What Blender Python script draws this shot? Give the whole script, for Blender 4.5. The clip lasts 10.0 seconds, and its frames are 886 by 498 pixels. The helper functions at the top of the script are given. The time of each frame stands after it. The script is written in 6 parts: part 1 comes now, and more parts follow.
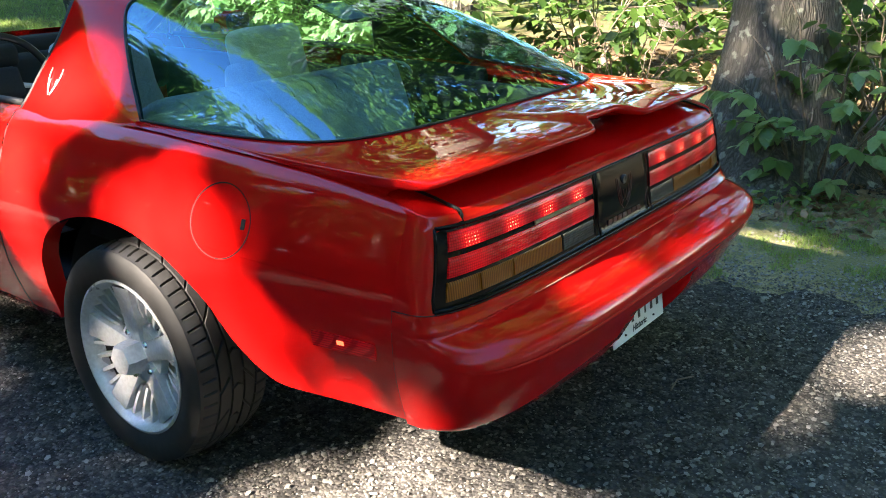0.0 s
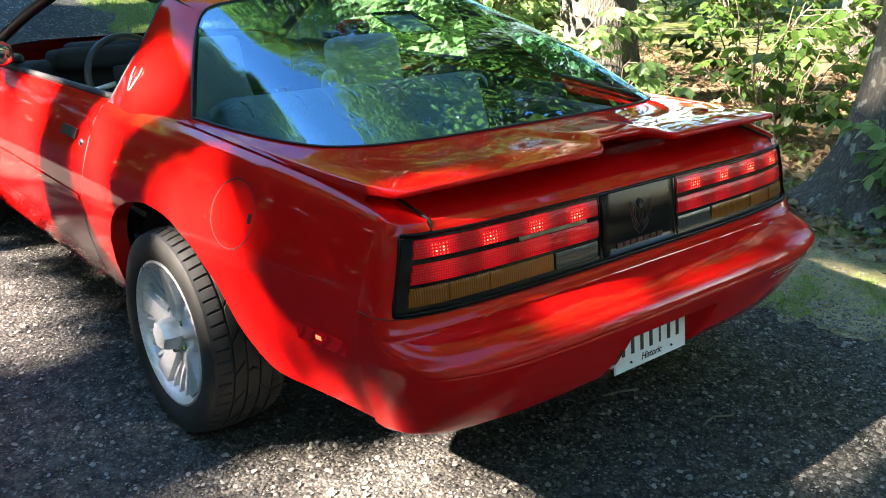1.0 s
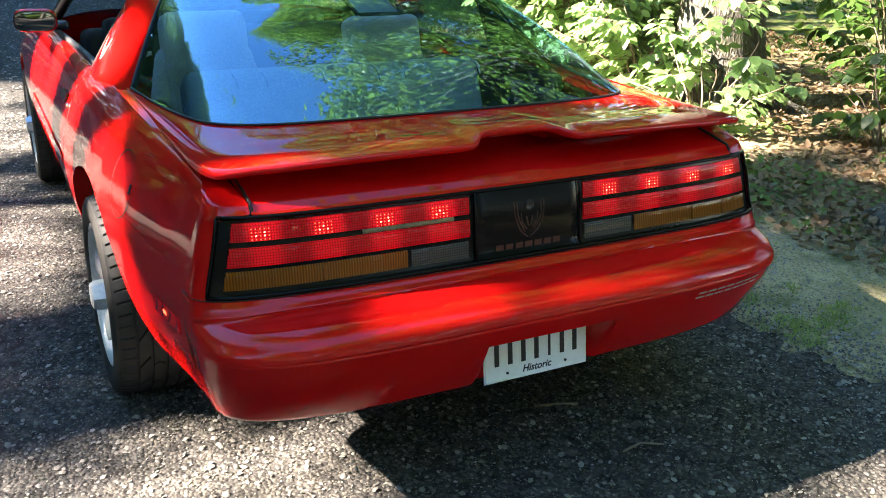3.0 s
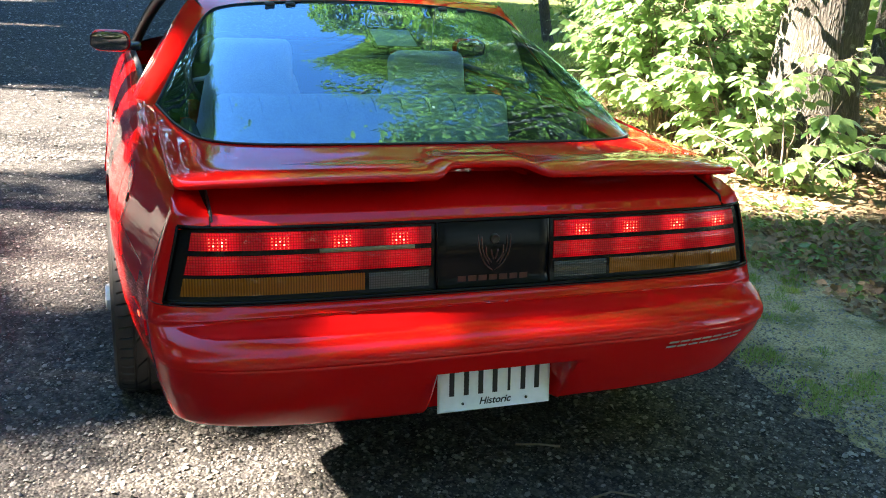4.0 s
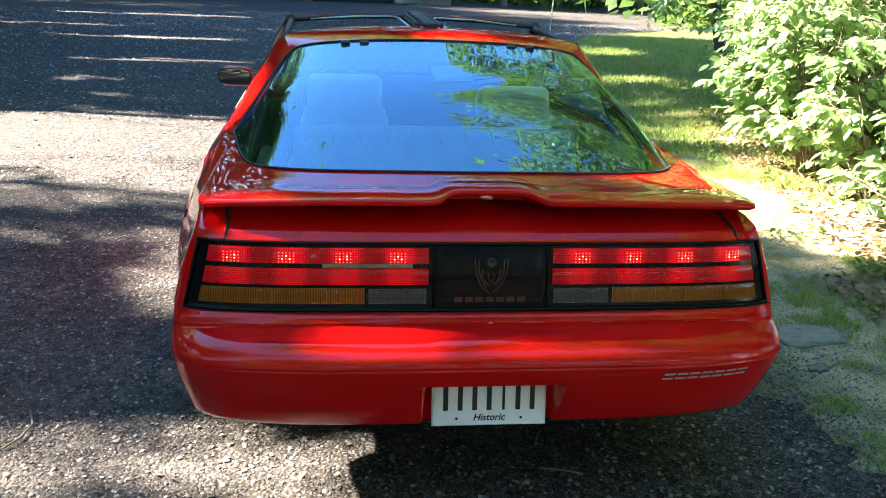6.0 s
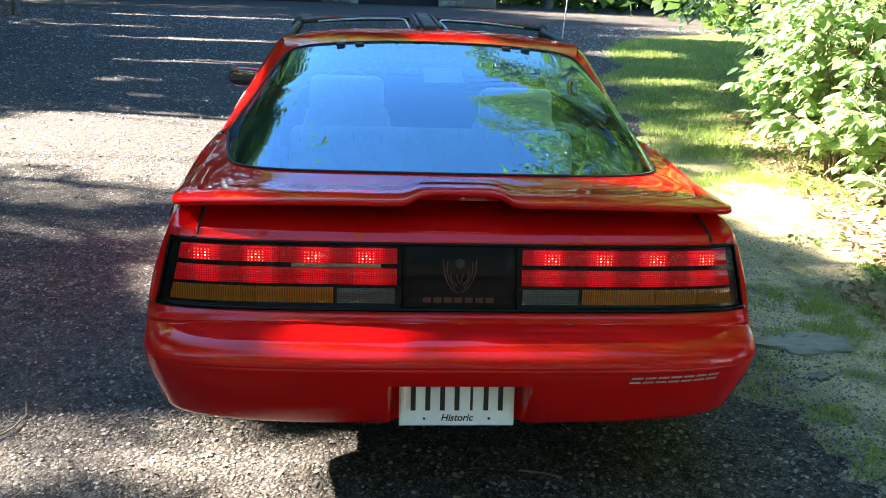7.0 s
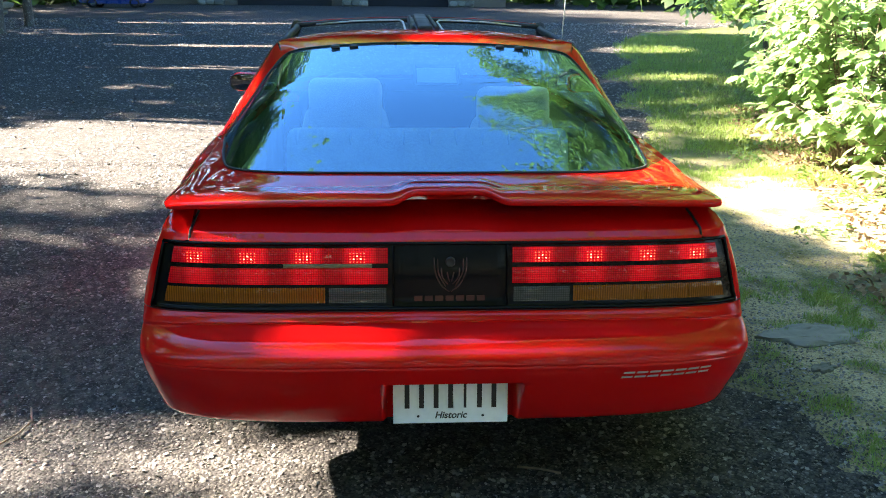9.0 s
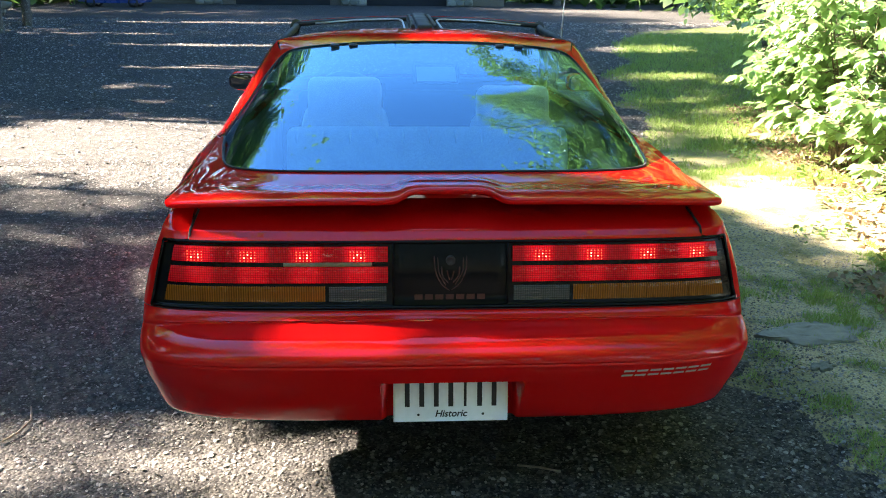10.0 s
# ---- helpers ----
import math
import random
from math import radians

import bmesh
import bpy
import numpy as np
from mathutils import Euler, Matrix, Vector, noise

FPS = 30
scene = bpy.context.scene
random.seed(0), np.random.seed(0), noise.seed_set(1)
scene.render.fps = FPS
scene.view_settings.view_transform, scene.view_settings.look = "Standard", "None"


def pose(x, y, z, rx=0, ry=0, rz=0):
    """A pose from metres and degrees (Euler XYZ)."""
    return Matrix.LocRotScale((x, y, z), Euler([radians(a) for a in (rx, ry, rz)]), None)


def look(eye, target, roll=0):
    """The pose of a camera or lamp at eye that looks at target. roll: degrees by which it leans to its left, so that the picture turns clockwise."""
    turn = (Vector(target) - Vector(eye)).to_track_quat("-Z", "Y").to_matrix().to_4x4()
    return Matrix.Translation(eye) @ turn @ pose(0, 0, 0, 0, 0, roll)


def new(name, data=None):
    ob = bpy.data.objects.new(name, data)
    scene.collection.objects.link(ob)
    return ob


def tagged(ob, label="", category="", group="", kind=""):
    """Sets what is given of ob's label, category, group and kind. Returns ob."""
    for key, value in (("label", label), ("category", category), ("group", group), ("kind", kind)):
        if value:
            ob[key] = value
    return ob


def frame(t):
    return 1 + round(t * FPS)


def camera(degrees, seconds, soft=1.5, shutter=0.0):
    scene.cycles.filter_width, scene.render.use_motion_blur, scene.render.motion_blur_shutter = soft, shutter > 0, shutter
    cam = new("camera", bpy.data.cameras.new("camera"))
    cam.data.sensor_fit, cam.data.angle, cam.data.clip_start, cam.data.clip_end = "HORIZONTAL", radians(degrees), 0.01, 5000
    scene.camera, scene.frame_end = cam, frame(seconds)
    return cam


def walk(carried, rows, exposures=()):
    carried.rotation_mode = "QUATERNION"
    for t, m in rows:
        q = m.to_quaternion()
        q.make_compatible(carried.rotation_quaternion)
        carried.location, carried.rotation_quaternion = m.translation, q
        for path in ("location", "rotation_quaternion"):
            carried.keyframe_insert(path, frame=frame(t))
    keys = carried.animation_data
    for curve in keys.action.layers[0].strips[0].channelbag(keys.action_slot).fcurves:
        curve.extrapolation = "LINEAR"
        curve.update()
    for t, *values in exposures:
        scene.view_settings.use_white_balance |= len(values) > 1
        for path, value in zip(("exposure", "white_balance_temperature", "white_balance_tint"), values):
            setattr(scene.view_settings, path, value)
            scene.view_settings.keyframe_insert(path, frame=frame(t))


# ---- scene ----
cam = camera(52.1, 10.0, soft=1.0)
PATH = [
    (0, (-2.15, -0.968, 1.409), (-0.655, 0.177, 0.736), -0.5),
    (0.5, (-2.009, -1.13, 1.437), (-0.642, 0.176, 0.785), -1.7),
    (1, (-1.864, -1.346, 1.423), (-0.647, 0.102, 0.773), 0.2),
    (1.5, (-1.7, -1.456, 1.409), (-0.523, 0.016, 0.742), -0.6),
    (2, (-1.478, -1.51, 1.41), (-0.435, 0.026, 0.667), 0.6),
    (2.5, (-1.324, -1.598, 1.425), (-0.369, 0.001, 0.698), 0.3),
    (4, (-0.85, -1.895, 1.42), (-0.198, -0.106, 0.808), 3.2),
    (4.5, (-0.734, -1.962, 1.442), (-0.212, -0.118, 0.871), 2.5),
    (5, (-0.605, -2.083, 1.455), (-0.24, -0.197, 0.898), 3.3),
    (5.5, (-0.517, -2.131, 1.452), (-0.212, -0.234, 0.894), 2.4),
    (7, (-0.231, -2.172, 1.458), (-0.073, -0.257, 0.902), 2.1),
    (7.5, (-0.17, -2.202, 1.461), (-0.043, -0.285, 0.905), 1.2),
    (8, (-0.16, -2.202, 1.46), (-0.035, -0.286, 0.9), 0.8),
    (8.5, (-0.166, -2.197, 1.459), (-0.045, -0.28, 0.903), 0.6),
    (9, (-0.165, -2.193, 1.459), (-0.042, -0.275, 0.903), 0.6),
    (9.5, (-0.168, -2.192, 1.459), (-0.042, -0.275, 0.903), 0.6),
    (10, (-0.169, -2.194, 1.457), (-0.043, -0.277, 0.9), 0.6),
]
walk(cam, [(t, look(eye, target, roll)) for t, eye, target, roll in PATH], [(0, 4.03, 7200, 17), (10, 4.03, 7200, 17)])

# ---- light ----
SUN = Vector((-1.30, 0.37, 1.0)).normalized()
world = bpy.data.worlds.new("sky")
scene.world = world
world.use_nodes = True
sky = world.node_tree.nodes.new("ShaderNodeTexSky")
sky.sky_type, sky.sun_disc = "NISHITA", False
sky.sun_elevation = math.asin(SUN.z)
sky.sun_rotation = math.atan2(SUN.x, SUN.y)
sky.air_density, sky.dust_density, sky.ozone_density = 1.0, 0.1, 3.0
deep = world.node_tree.nodes.new("ShaderNodeHueSaturation")
deep.inputs["Saturation"].default_value = 1.22
world.node_tree.links.new(sky.outputs[0], deep.inputs["Color"])
world.node_tree.links.new(deep.outputs[0], world.node_tree.nodes["Background"].inputs[0])
world.node_tree.nodes["Background"].inputs[1].default_value = 0.070
sun = new("sun", bpy.data.lights.new("sun", "SUN"))
sun.data.energy, sun.data.angle, sun.data.color = 5.0, radians(0.9), (1.0, 0.93, 0.82)
sun.matrix_world = look(SUN * 40, (0, 0, 0))


# ---- materials ----
def material(name):
    m = bpy.data.materials.new(name)
    m.use_nodes = True
    nt = m.node_tree
    return m, nt, nt.nodes["Principled BSDF"]


def node(nt, kind, links=(), **values):
    n = nt.nodes.new(kind)
    for key, value in values.items():
        if key.startswith("i_"):
            n.inputs[key[2:].replace("_", " ")].default_value = value
        elif key == "op":
            n.operation = value
        elif key == "mode":
            n.blend_type = value
    for a, b in links:
        nt.links.new(a, n.inputs[b])
    return n


def ramp(nt, source, stops):
    r = nt.nodes.new("ShaderNodeValToRGB")
    while len(r.color_ramp.elements) < len(stops):
        r.color_ramp.elements.new(0.5)
    for e, (at, col) in zip(r.color_ramp.elements, stops):
        e.position, e.color = at, (*col, 1) if len(col) == 3 else col
    nt.links.new(source, r.inputs[0])
    return r.outputs[0]


def bump(nt, bsdf, height, strength, distance, socket="Normal"):
    b = nt.nodes.new("ShaderNodeBump")
    b.inputs["Strength"].default_value, b.inputs["Distance"].default_value = strength, distance
    nt.links.new(height, b.inputs["Height"])
    nt.links.new(b.outputs[0], bsdf.inputs[socket])


def coords(nt, kind="Object"):
    return nt.nodes.new("ShaderNodeTexCoord").outputs[kind]


def tex(nt, kind, scale, vector=None, **values):
    n = nt.nodes.new("ShaderNodeTex" + kind)
    n.inputs["Scale"].default_value = scale
    if vector is not None:
        nt.links.new(vector, n.inputs["Vector"])
    for key, value in values.items():
        n.inputs[key].default_value = value
    return n


def mix(nt, fac, a, b, mode="MIX"):
    n = nt.nodes.new("ShaderNodeMix")
    n.data_type, n.blend_type = "RGBA", mode
    if isinstance(fac, float):
        n.inputs[0].default_value = fac
    else:
        nt.links.new(fac, n.inputs[0])
    for slot, v in ((6, a), (7, b)):
        if isinstance(v, tuple):
            n.inputs[slot].default_value = (*v, 1)
        else:
            nt.links.new(v, n.inputs[slot])
    return n.outputs[2]


def plain(name, colour, rough=0.5, metal=0.0, grain=0.08, scale=60.0, relief=0.1, coat=0.0):
    """A surface with a little unevenness of colour, gloss and relief."""
    m, nt, b = material(name)
    co = coords(nt)
    n = tex(nt, "Noise", scale, co, Detail=4.0)
    big = tex(nt, "Noise", scale * 0.06, co, Detail=3.0)
    dark = tuple(c * (1 - grain * 2) for c in colour)
    light = tuple(min(1, c * (1 + grain)) for c in colour)
    c = ramp(nt, n.outputs[0], [(0.3, dark), (0.7, light)])
    c = mix(nt, 0.25, c, ramp(nt, big.outputs[0], [(0.35, dark), (0.65, light)]))
    nt.links.new(c, b.inputs["Base Color"])
    nt.links.new(ramp(nt, big.outputs[0], [(0.3, (max(0.02, rough * 0.8),) * 3), (0.7, (min(1, rough * 1.2),) * 3)]), b.inputs["Roughness"])
    b.inputs["Metallic"].default_value, b.inputs["Coat Weight"].default_value = metal, coat
    if relief:
        bump(nt, b, n.outputs[0], relief, 0.002)
    return m


def paint_material():
    """Solid red under a clear coat, with faint dust and polishing haze."""
    m, nt, b = material("red_paint")
    co = coords(nt)
    big = tex(nt, "Noise", 2.3, co, Detail=4.0)
    dust = tex(nt, "Noise", 420.0, co, Detail=2.0)
    c = mix(nt, ramp(nt, big.outputs[0], [(0.4, (0, 0, 0)), (0.7, (0.4, 0.4, 0.4))]), (0.65, 0.0064, 0.0056), (0.57, 0.0056, 0.0056))
    c = mix(nt, ramp(nt, dust.outputs[0], [(0.66, (0, 0, 0)), (0.75, (0.05, 0.05, 0.05))]), c, (0.46, 0.05, 0.04))
    nt.links.new(c, b.inputs["Base Color"])
    b.inputs["Roughness"].default_value = 0.6
    b.inputs["Specular IOR Level"].default_value = 0.0
    b.inputs["Coat IOR"].default_value = 1.42
    b.inputs["Coat Weight"].default_value = 1.0
    haze = tex(nt, "Noise", 26.0, co, Detail=5.0)
    nt.links.new(ramp(nt, haze.outputs[0], [(0.4, (0.012,) * 3), (0.75, (0.05,) * 3)]), b.inputs["Coat Roughness"])
    wave = tex(nt, "Noise", 7.0, co, Detail=1.5)
    bump(nt, b, wave.outputs[0], 0.010, 0.005, "Coat Normal")
    return m


def glass_material(name, tint, index, sheen, rough=0.0):
    m, nt, b = material(name)
    nt.nodes.remove(b)
    gl, tr, mx, fr = (nt.nodes.new("ShaderNode" + k) for k in ("BsdfGlossy", "BsdfTransparent", "MixShader", "LayerWeight"))
    gl.inputs["Roughness"].default_value = rough
    tr.inputs[0].default_value = (*tint, 1)
    # gloss by the angle, the same from both faces
    low_gloss = ((index - 1) / (index + 1)) ** 2
    steep = node(nt, "ShaderNodeMath", [(fr.outputs["Facing"], 0)], op="POWER")
    steep.inputs[1].default_value = 5.0
    gloss = node(nt, "ShaderNodeMath", [(steep.outputs[0], 0)], op="MULTIPLY_ADD")
    gloss.inputs[1].default_value, gloss.inputs[2].default_value = 1 - low_gloss, low_gloss
    gl.inputs["Color"].default_value = (*sheen, 1)
    wave = tex(nt, "Noise", 3.2, coords(nt), Detail=1.0)
    bp = node(nt, "ShaderNodeBump", [(wave.outputs[0], "Height")], i_Strength=0.15, i_Distance=0.02)
    nt.links.new(bp.outputs[0], gl.inputs["Normal"])
    nt.links.new(gloss.outputs[0], mx.inputs[0])
    nt.links.new(tr.outputs[0], mx.inputs[1])
    nt.links.new(gl.outputs[0], mx.inputs[2])
    nt.links.new(mx.outputs[0], nt.nodes["Material Output"].inputs[0])
    return m


def lens_material(name, colour, glow, ribs, squares=True, gloss=0.25, lit=0.0):
    """Ribbed lamp lens; glow: how strongly the bulbs behind it shine through; lit: share of the glow between the bulbs."""
    m, nt, b = material(name)
    co = coords(nt)
    w = tex(nt, "Wave", ribs, co)
    w2 = nt.nodes.new("ShaderNodeTexWave")
    w2.bands_direction = "Z"
    w2.inputs["Scale"].default_value = ribs
    nt.links.new(co, w2.inputs[0])
    thin = [(0.10, (0.25,) * 3), (0.38, (1, 1, 1))]
    both = mix(nt, 1.0, ramp(nt, w.outputs[0], thin), ramp(nt, w2.outputs[0], thin), "MULTIPLY") if squares else w.outputs[0]
    c = mix(nt, both, tuple(v * 0.45 for v in colour), colour)
    nt.links.new(c, b.inputs["Base Color"])
    b.inputs["Roughness"].default_value = 0.25
    b.inputs["Specular IOR Level"].default_value = 0.15
    b.inputs["Coat Weight"].default_value, b.inputs["Coat Roughness"].default_value = gloss, 0.03
    bump(nt, b, both, 0.35, 0.0015)
    if glow:
        # four bulbs stand behind each lens, 139 mm apart
        sep = node(nt, "ShaderNodeSeparateXYZ", [(co, "Vector")])
        out = node(nt, "ShaderNodeMath", [(sep.outputs[0], 0)], op="ABSOLUTE")
        turn = node(nt, "ShaderNodeMath", [(out.outputs[0], 0)], op="MULTIPLY_ADD")
        turn.inputs[1].default_value, turn.inputs[2].default_value = 2 * math.pi / 0.139, -2 * math.pi * 0.237 / 0.139
        near = node(nt, "ShaderNodeMath", [(turn.outputs[0], 0)], op="COSINE")
        cloud = tex(nt, "Noise", 9.0, co, Detail=2.0)
        bulbs = node(nt, "ShaderNodeMath", [(near.outputs[0], 0), (cloud.outputs[0], 1)], op="ADD")
        e = mix(nt, ramp(nt, bulbs.outputs[0], [(0.0, (0, 0, 0)), (1.0, (1, 1, 1))]), tuple(v * lit for v in colour), colour)
        e = mix(nt, 0.75, e, both, "MULTIPLY")
        nt.links.new(e, b.inputs["Emission Color"])
        b.inputs["Emission Strength"].default_value = glow
    return m


def lamp_material(name, colour, strength):
    m, nt, b = material(name)
    b.inputs["Base Color"].default_value = (*colour, 1)
    b.inputs["Emission Color"].default_value = (*colour, 1)
    b.inputs["Emission Strength"].default_value = strength
    return m


def leaf_material(name, dark, light, thin=0.45, rough=0.42):
    m, nt, b = material(name)
    geo = nt.nodes.new("ShaderNodeNewGeometry")
    co = coords(nt)
    big = tex(nt, "Noise", 1.1, co, Detail=2.0)
    vein = tex(nt, "Noise", 70.0, co, Detail=3.0)
    c = mix(nt, geo.outputs["Random Per Island"], dark, light)
    c = mix(nt, ramp(nt, big.outputs[0], [(0.35, (0, 0, 0)), (0.7, (0.6, 0.6, 0.6))]), c, light)
    c = mix(nt, ramp(nt, vein.outputs[0], [(0.4, (0, 0, 0)), (0.7, (0.3, 0.3, 0.3))]), c, tuple(v * 0.7 for v in dark))
    nt.links.new(c, b.inputs["Base Color"])
    b.inputs["Roughness"].default_value = rough
    tl, mx = nt.nodes.new("ShaderNodeBsdfTranslucent"), nt.nodes.new("ShaderNodeMixShader")
    nt.links.new(mix(nt, 0.5, c, tuple(min(1, v * 1.6) for v in light)), tl.inputs[0])
    mx.inputs[0].default_value = thin
    nt.links.new(b.outputs[0], mx.inputs[1])
    nt.links.new(tl.outputs[0], mx.inputs[2])
    nt.links.new(mx.outputs[0], nt.nodes["Material Output"].inputs[0])
    return m


def bark_material(name, dark, light):
    m, nt, b = material(name)
    co = coords(nt)
    st = node(nt, "ShaderNodeMapping", [(co, "Vector")])
    st.inputs["Scale"].default_value = (1, 1, 0.22)
    wander = tex(nt, "Noise", 11.0, st.outputs[0], Detail=4.0)
    bent = nt.nodes.new("ShaderNodeMix")
    bent.data_type = "VECTOR"
    nt.links.new(st.outputs[0], bent.inputs[4])
    nt.links.new(wander.outputs["Color"], bent.inputs[5])
    bent.inputs[0].default_value = 0.10
    crack = tex(nt, "Voronoi", 44.0, bent.outputs[1])
    crack.feature = "DISTANCE_TO_EDGE"
    n = tex(nt, "Noise", 9.0, st.outputs[0], Detail=8.0)
    moss = tex(nt, "Noise", 3.4, co, Detail=6.0)
    lich = tex(nt, "Noise", 14.0, co, Detail=5.0)
    c = mix(nt, n.outputs[0], dark, light)
    c = mix(nt, ramp(nt, crack.outputs[0], [(0.0, (0.6, 0.6, 0.6)), (0.22, (0, 0, 0))]), c, tuple(v * 0.35 for v in dark))
    c = mix(nt, ramp(nt, lich.outputs[0], [(0.60, (0, 0, 0)), (0.66, (0.75, 0.75, 0.75))]), c, (0.30, 0.32, 0.26))
    c = mix(nt, ramp(nt, moss.outputs[0], [(0.55, (0, 0, 0)), (0.72, (0.5, 0.5, 0.5))]), c, (0.07, 0.09, 0.03))
    nt.links.new(c, b.inputs["Base Color"])
    b.inputs["Roughness"].default_value = 0.9
    bump(nt, b, ramp(nt, crack.outputs[0], [(0.0, (0, 0, 0)), (0.35, (1, 1, 1))]), 0.6, 0.014)
    return m


def gravel_material():
    m, nt, b = material("tar_and_chip")
    co = coords(nt)
    st = tex(nt, "Voronoi", 78.0, co)
    st2 = tex(nt, "Voronoi", 210.0, co)
    big = tex(nt, "Noise", 0.55, co, Detail=5.0)
    mid = tex(nt, "Noise", 4.0, co, Detail=5.0)
    c = ramp(nt, st.outputs["Color"], [(0.12, (0.011, 0.011, 0.011)), (0.45, (0.030, 0.030, 0.030)), (0.72, (0.066, 0.064, 0.060)), (0.96, (0.28, 0.27, 0.25))])
    c = mix(nt, ramp(nt, st.outputs["Distance"], [(0.35, (0, 0, 0)), (0.8, (0.6, 0.6, 0.6))]), c, (0.022, 0.022, 0.024))
    c = mix(nt, 0.35, c, ramp(nt, st2.outputs["Color"], [(0.2, (0.012, 0.012, 0.014)), (0.9, (0.10, 0.098, 0.094))]))
    c = mix(nt, ramp(nt, big.outputs[0], [(0.40, (0, 0, 0)), (0.68, (0.45, 0.45, 0.45))]), c, (0.070, 0.066, 0.060))
    c = mix(nt, ramp(nt, mid.outputs[0], [(0.45, (0, 0, 0)), (0.75, (0.35, 0.35, 0.35))]), c, (0.022, 0.022, 0.024))
    coarse = tex(nt, "Noise", 16.0, co, Detail=7.0)
    clumps = tex(nt, "Voronoi", 30.0, co)
    grey = ramp(nt, coarse.outputs[0], [(0.36, (0.64,) * 3), (0.5, (1.02,) * 3), (0.66, (1.6, 1.56, 1.50))])
    c = mix(nt, 1.0, c, grey, "MULTIPLY")
    c = mix(nt, ramp(nt, clumps.outputs["Color"], [(0.80, (0, 0, 0)), (0.92, (0.5, 0.5, 0.5))]), c, (0.12, 0.112, 0.098))
    nt.links.new(c, b.inputs["Base Color"])
    b.inputs["Roughness"].default_value = 0.88
    b.inputs["Specular IOR Level"].default_value = 0.12
    bump(nt, b, ramp(nt, st.outputs["Distance"], [(0.0, (1, 1, 1)), (0.8, (0, 0, 0))]), 0.8, 0.007)
    return m


def earth_material():
    m, nt, b = material("earth")
    co = coords(nt)
    big = tex(nt, "Noise", 0.8, co, Detail=6.0)
    mid = tex(nt, "Noise", 5.0, co, Detail=6.0)
    fine = tex(nt, "Voronoi", 120.0, co)
    crumbs = tex(nt, "Noise", 60.0, co, Detail=6.0)
    c = mix(nt, mid.outputs[0], (0.215, 0.180, 0.095), (0.48, 0.405, 0.235))
    c = mix(nt, ramp(nt, fine.outputs["Color"], [(0.55, (0, 0, 0)), (0.9, (0.7, 0.7, 0.7))]), c, (0.42, 0.38, 0.28))
    grit = tex(nt, "Voronoi", 150.0, co)
    c = mix(nt, ramp(nt, grit.outputs["Color"], [(0.20, (0.6, 0.6, 0.6)), (0.36, (0, 0, 0))]), c, (0.070, 0.066, 0.056))
    c = mix(nt, ramp(nt, crumbs.outputs[0], [(0.52, (0, 0, 0)), (0.72, (0.5, 0.5, 0.5))]), c, (0.085, 0.070, 0.050))
    patch = tex(nt, "Noise", 2.6, co, Detail=7.0, Roughness=0.65)
    c = mix(nt, ramp(nt, patch.outputs[0], [(0.50, (0, 0, 0)), (0.62, (0.75, 0.75, 0.75))]), c, (0.062, 0.082, 0.028))
    c = mix(nt, ramp(nt, big.outputs[0], [(0.48, (0, 0, 0)), (0.62, (0.6, 0.6, 0.6))]), c, (0.080, 0.098, 0.036))
    sep = node(nt, "ShaderNodeSeparateXYZ", [(co, "Vector")])
    deep = node(nt, "ShaderNodeMath", [(sep.outputs[0], 0), (mid.outputs[0], 1)], op="ADD")
    c = mix(nt, ramp(nt, node(nt, "ShaderNodeMapRange", [(deep.outputs[0], "Value")], i_From_Min=3.6, i_From_Max=4.4).outputs[0], [(0.0, (0, 0, 0)), (1.0, (0.85, 0.85, 0.85))]), c, (0.085, 0.058, 0.036))
    lawn = node(nt, "ShaderNodeMath", [(sep.outputs[1], 0), (big.outputs[0], 1)], op="ADD")
    c = mix(nt, ramp(nt, node(nt, "ShaderNodeMapRange", [(lawn.outputs[0], "Value")], i_From_Min=5.2, i_From_Max=7.6).outputs[0], [(0.0, (0, 0, 0)), (1.0, (0.85, 0.85, 0.85))]), c, mix(nt, ramp(nt, patch.outputs[0], [(0.40, (0, 0, 0)), (0.60, (1, 1, 1))]), (0.125, 0.120, 0.060), (0.090, 0.145, 0.032)))
    nt.links.new(c, b.inputs["Base Color"])
    b.inputs["Roughness"].default_value = 0.95
    b.inputs["Specular IOR Level"].default_value = 0.1
    bump(nt, b, crumbs.outputs[0], 0.5, 0.012)
    return m


def stone_material(name, dark, light):
    m, nt, b = material(name)
    co = coords(nt)
    info = nt.nodes.new("ShaderNodeObjectInfo")
    n = tex(nt, "Noise", 14.0, co, Detail=7.0)
    c = mix(nt, n.outputs[0], dark, light)
    c = mix(nt, info.outputs["Random"], c, tuple(v * 0.8 for v in dark))
    nt.links.new(c, b.inputs["Base Color"])
    b.inputs["Roughness"].default_value = 0.85
    bump(nt, b, n.outputs[0], 0.6, 0.02)
    return m


PAINT = paint_material()
BLACK = plain("black_plastic", (0.018, 0.018, 0.020), 0.32, relief=0.05)
GLOSS = plain("gloss_black_plastic", (0.005, 0.005, 0.006), 0.16, relief=0.02)
GLOSS.node_tree.nodes["Principled BSDF"].inputs["Specular IOR Level"].default_value = 0.14
RUBBER = plain("rubber", (0.022, 0.022, 0.024), 0.62, scale=120, relief=0.25)
TYRE = plain("tyre_rubber", (0.017, 0.017, 0.017), 0.68, grain=0.2, scale=45, relief=0.15)
DARK = plain("underbody", (0.010, 0.010, 0.010), 0.8)
ALLOY = plain("cast_alloy", (0.58, 0.60, 0.63), 0.32, 0.35, grain=0.10, scale=90, relief=0.10)
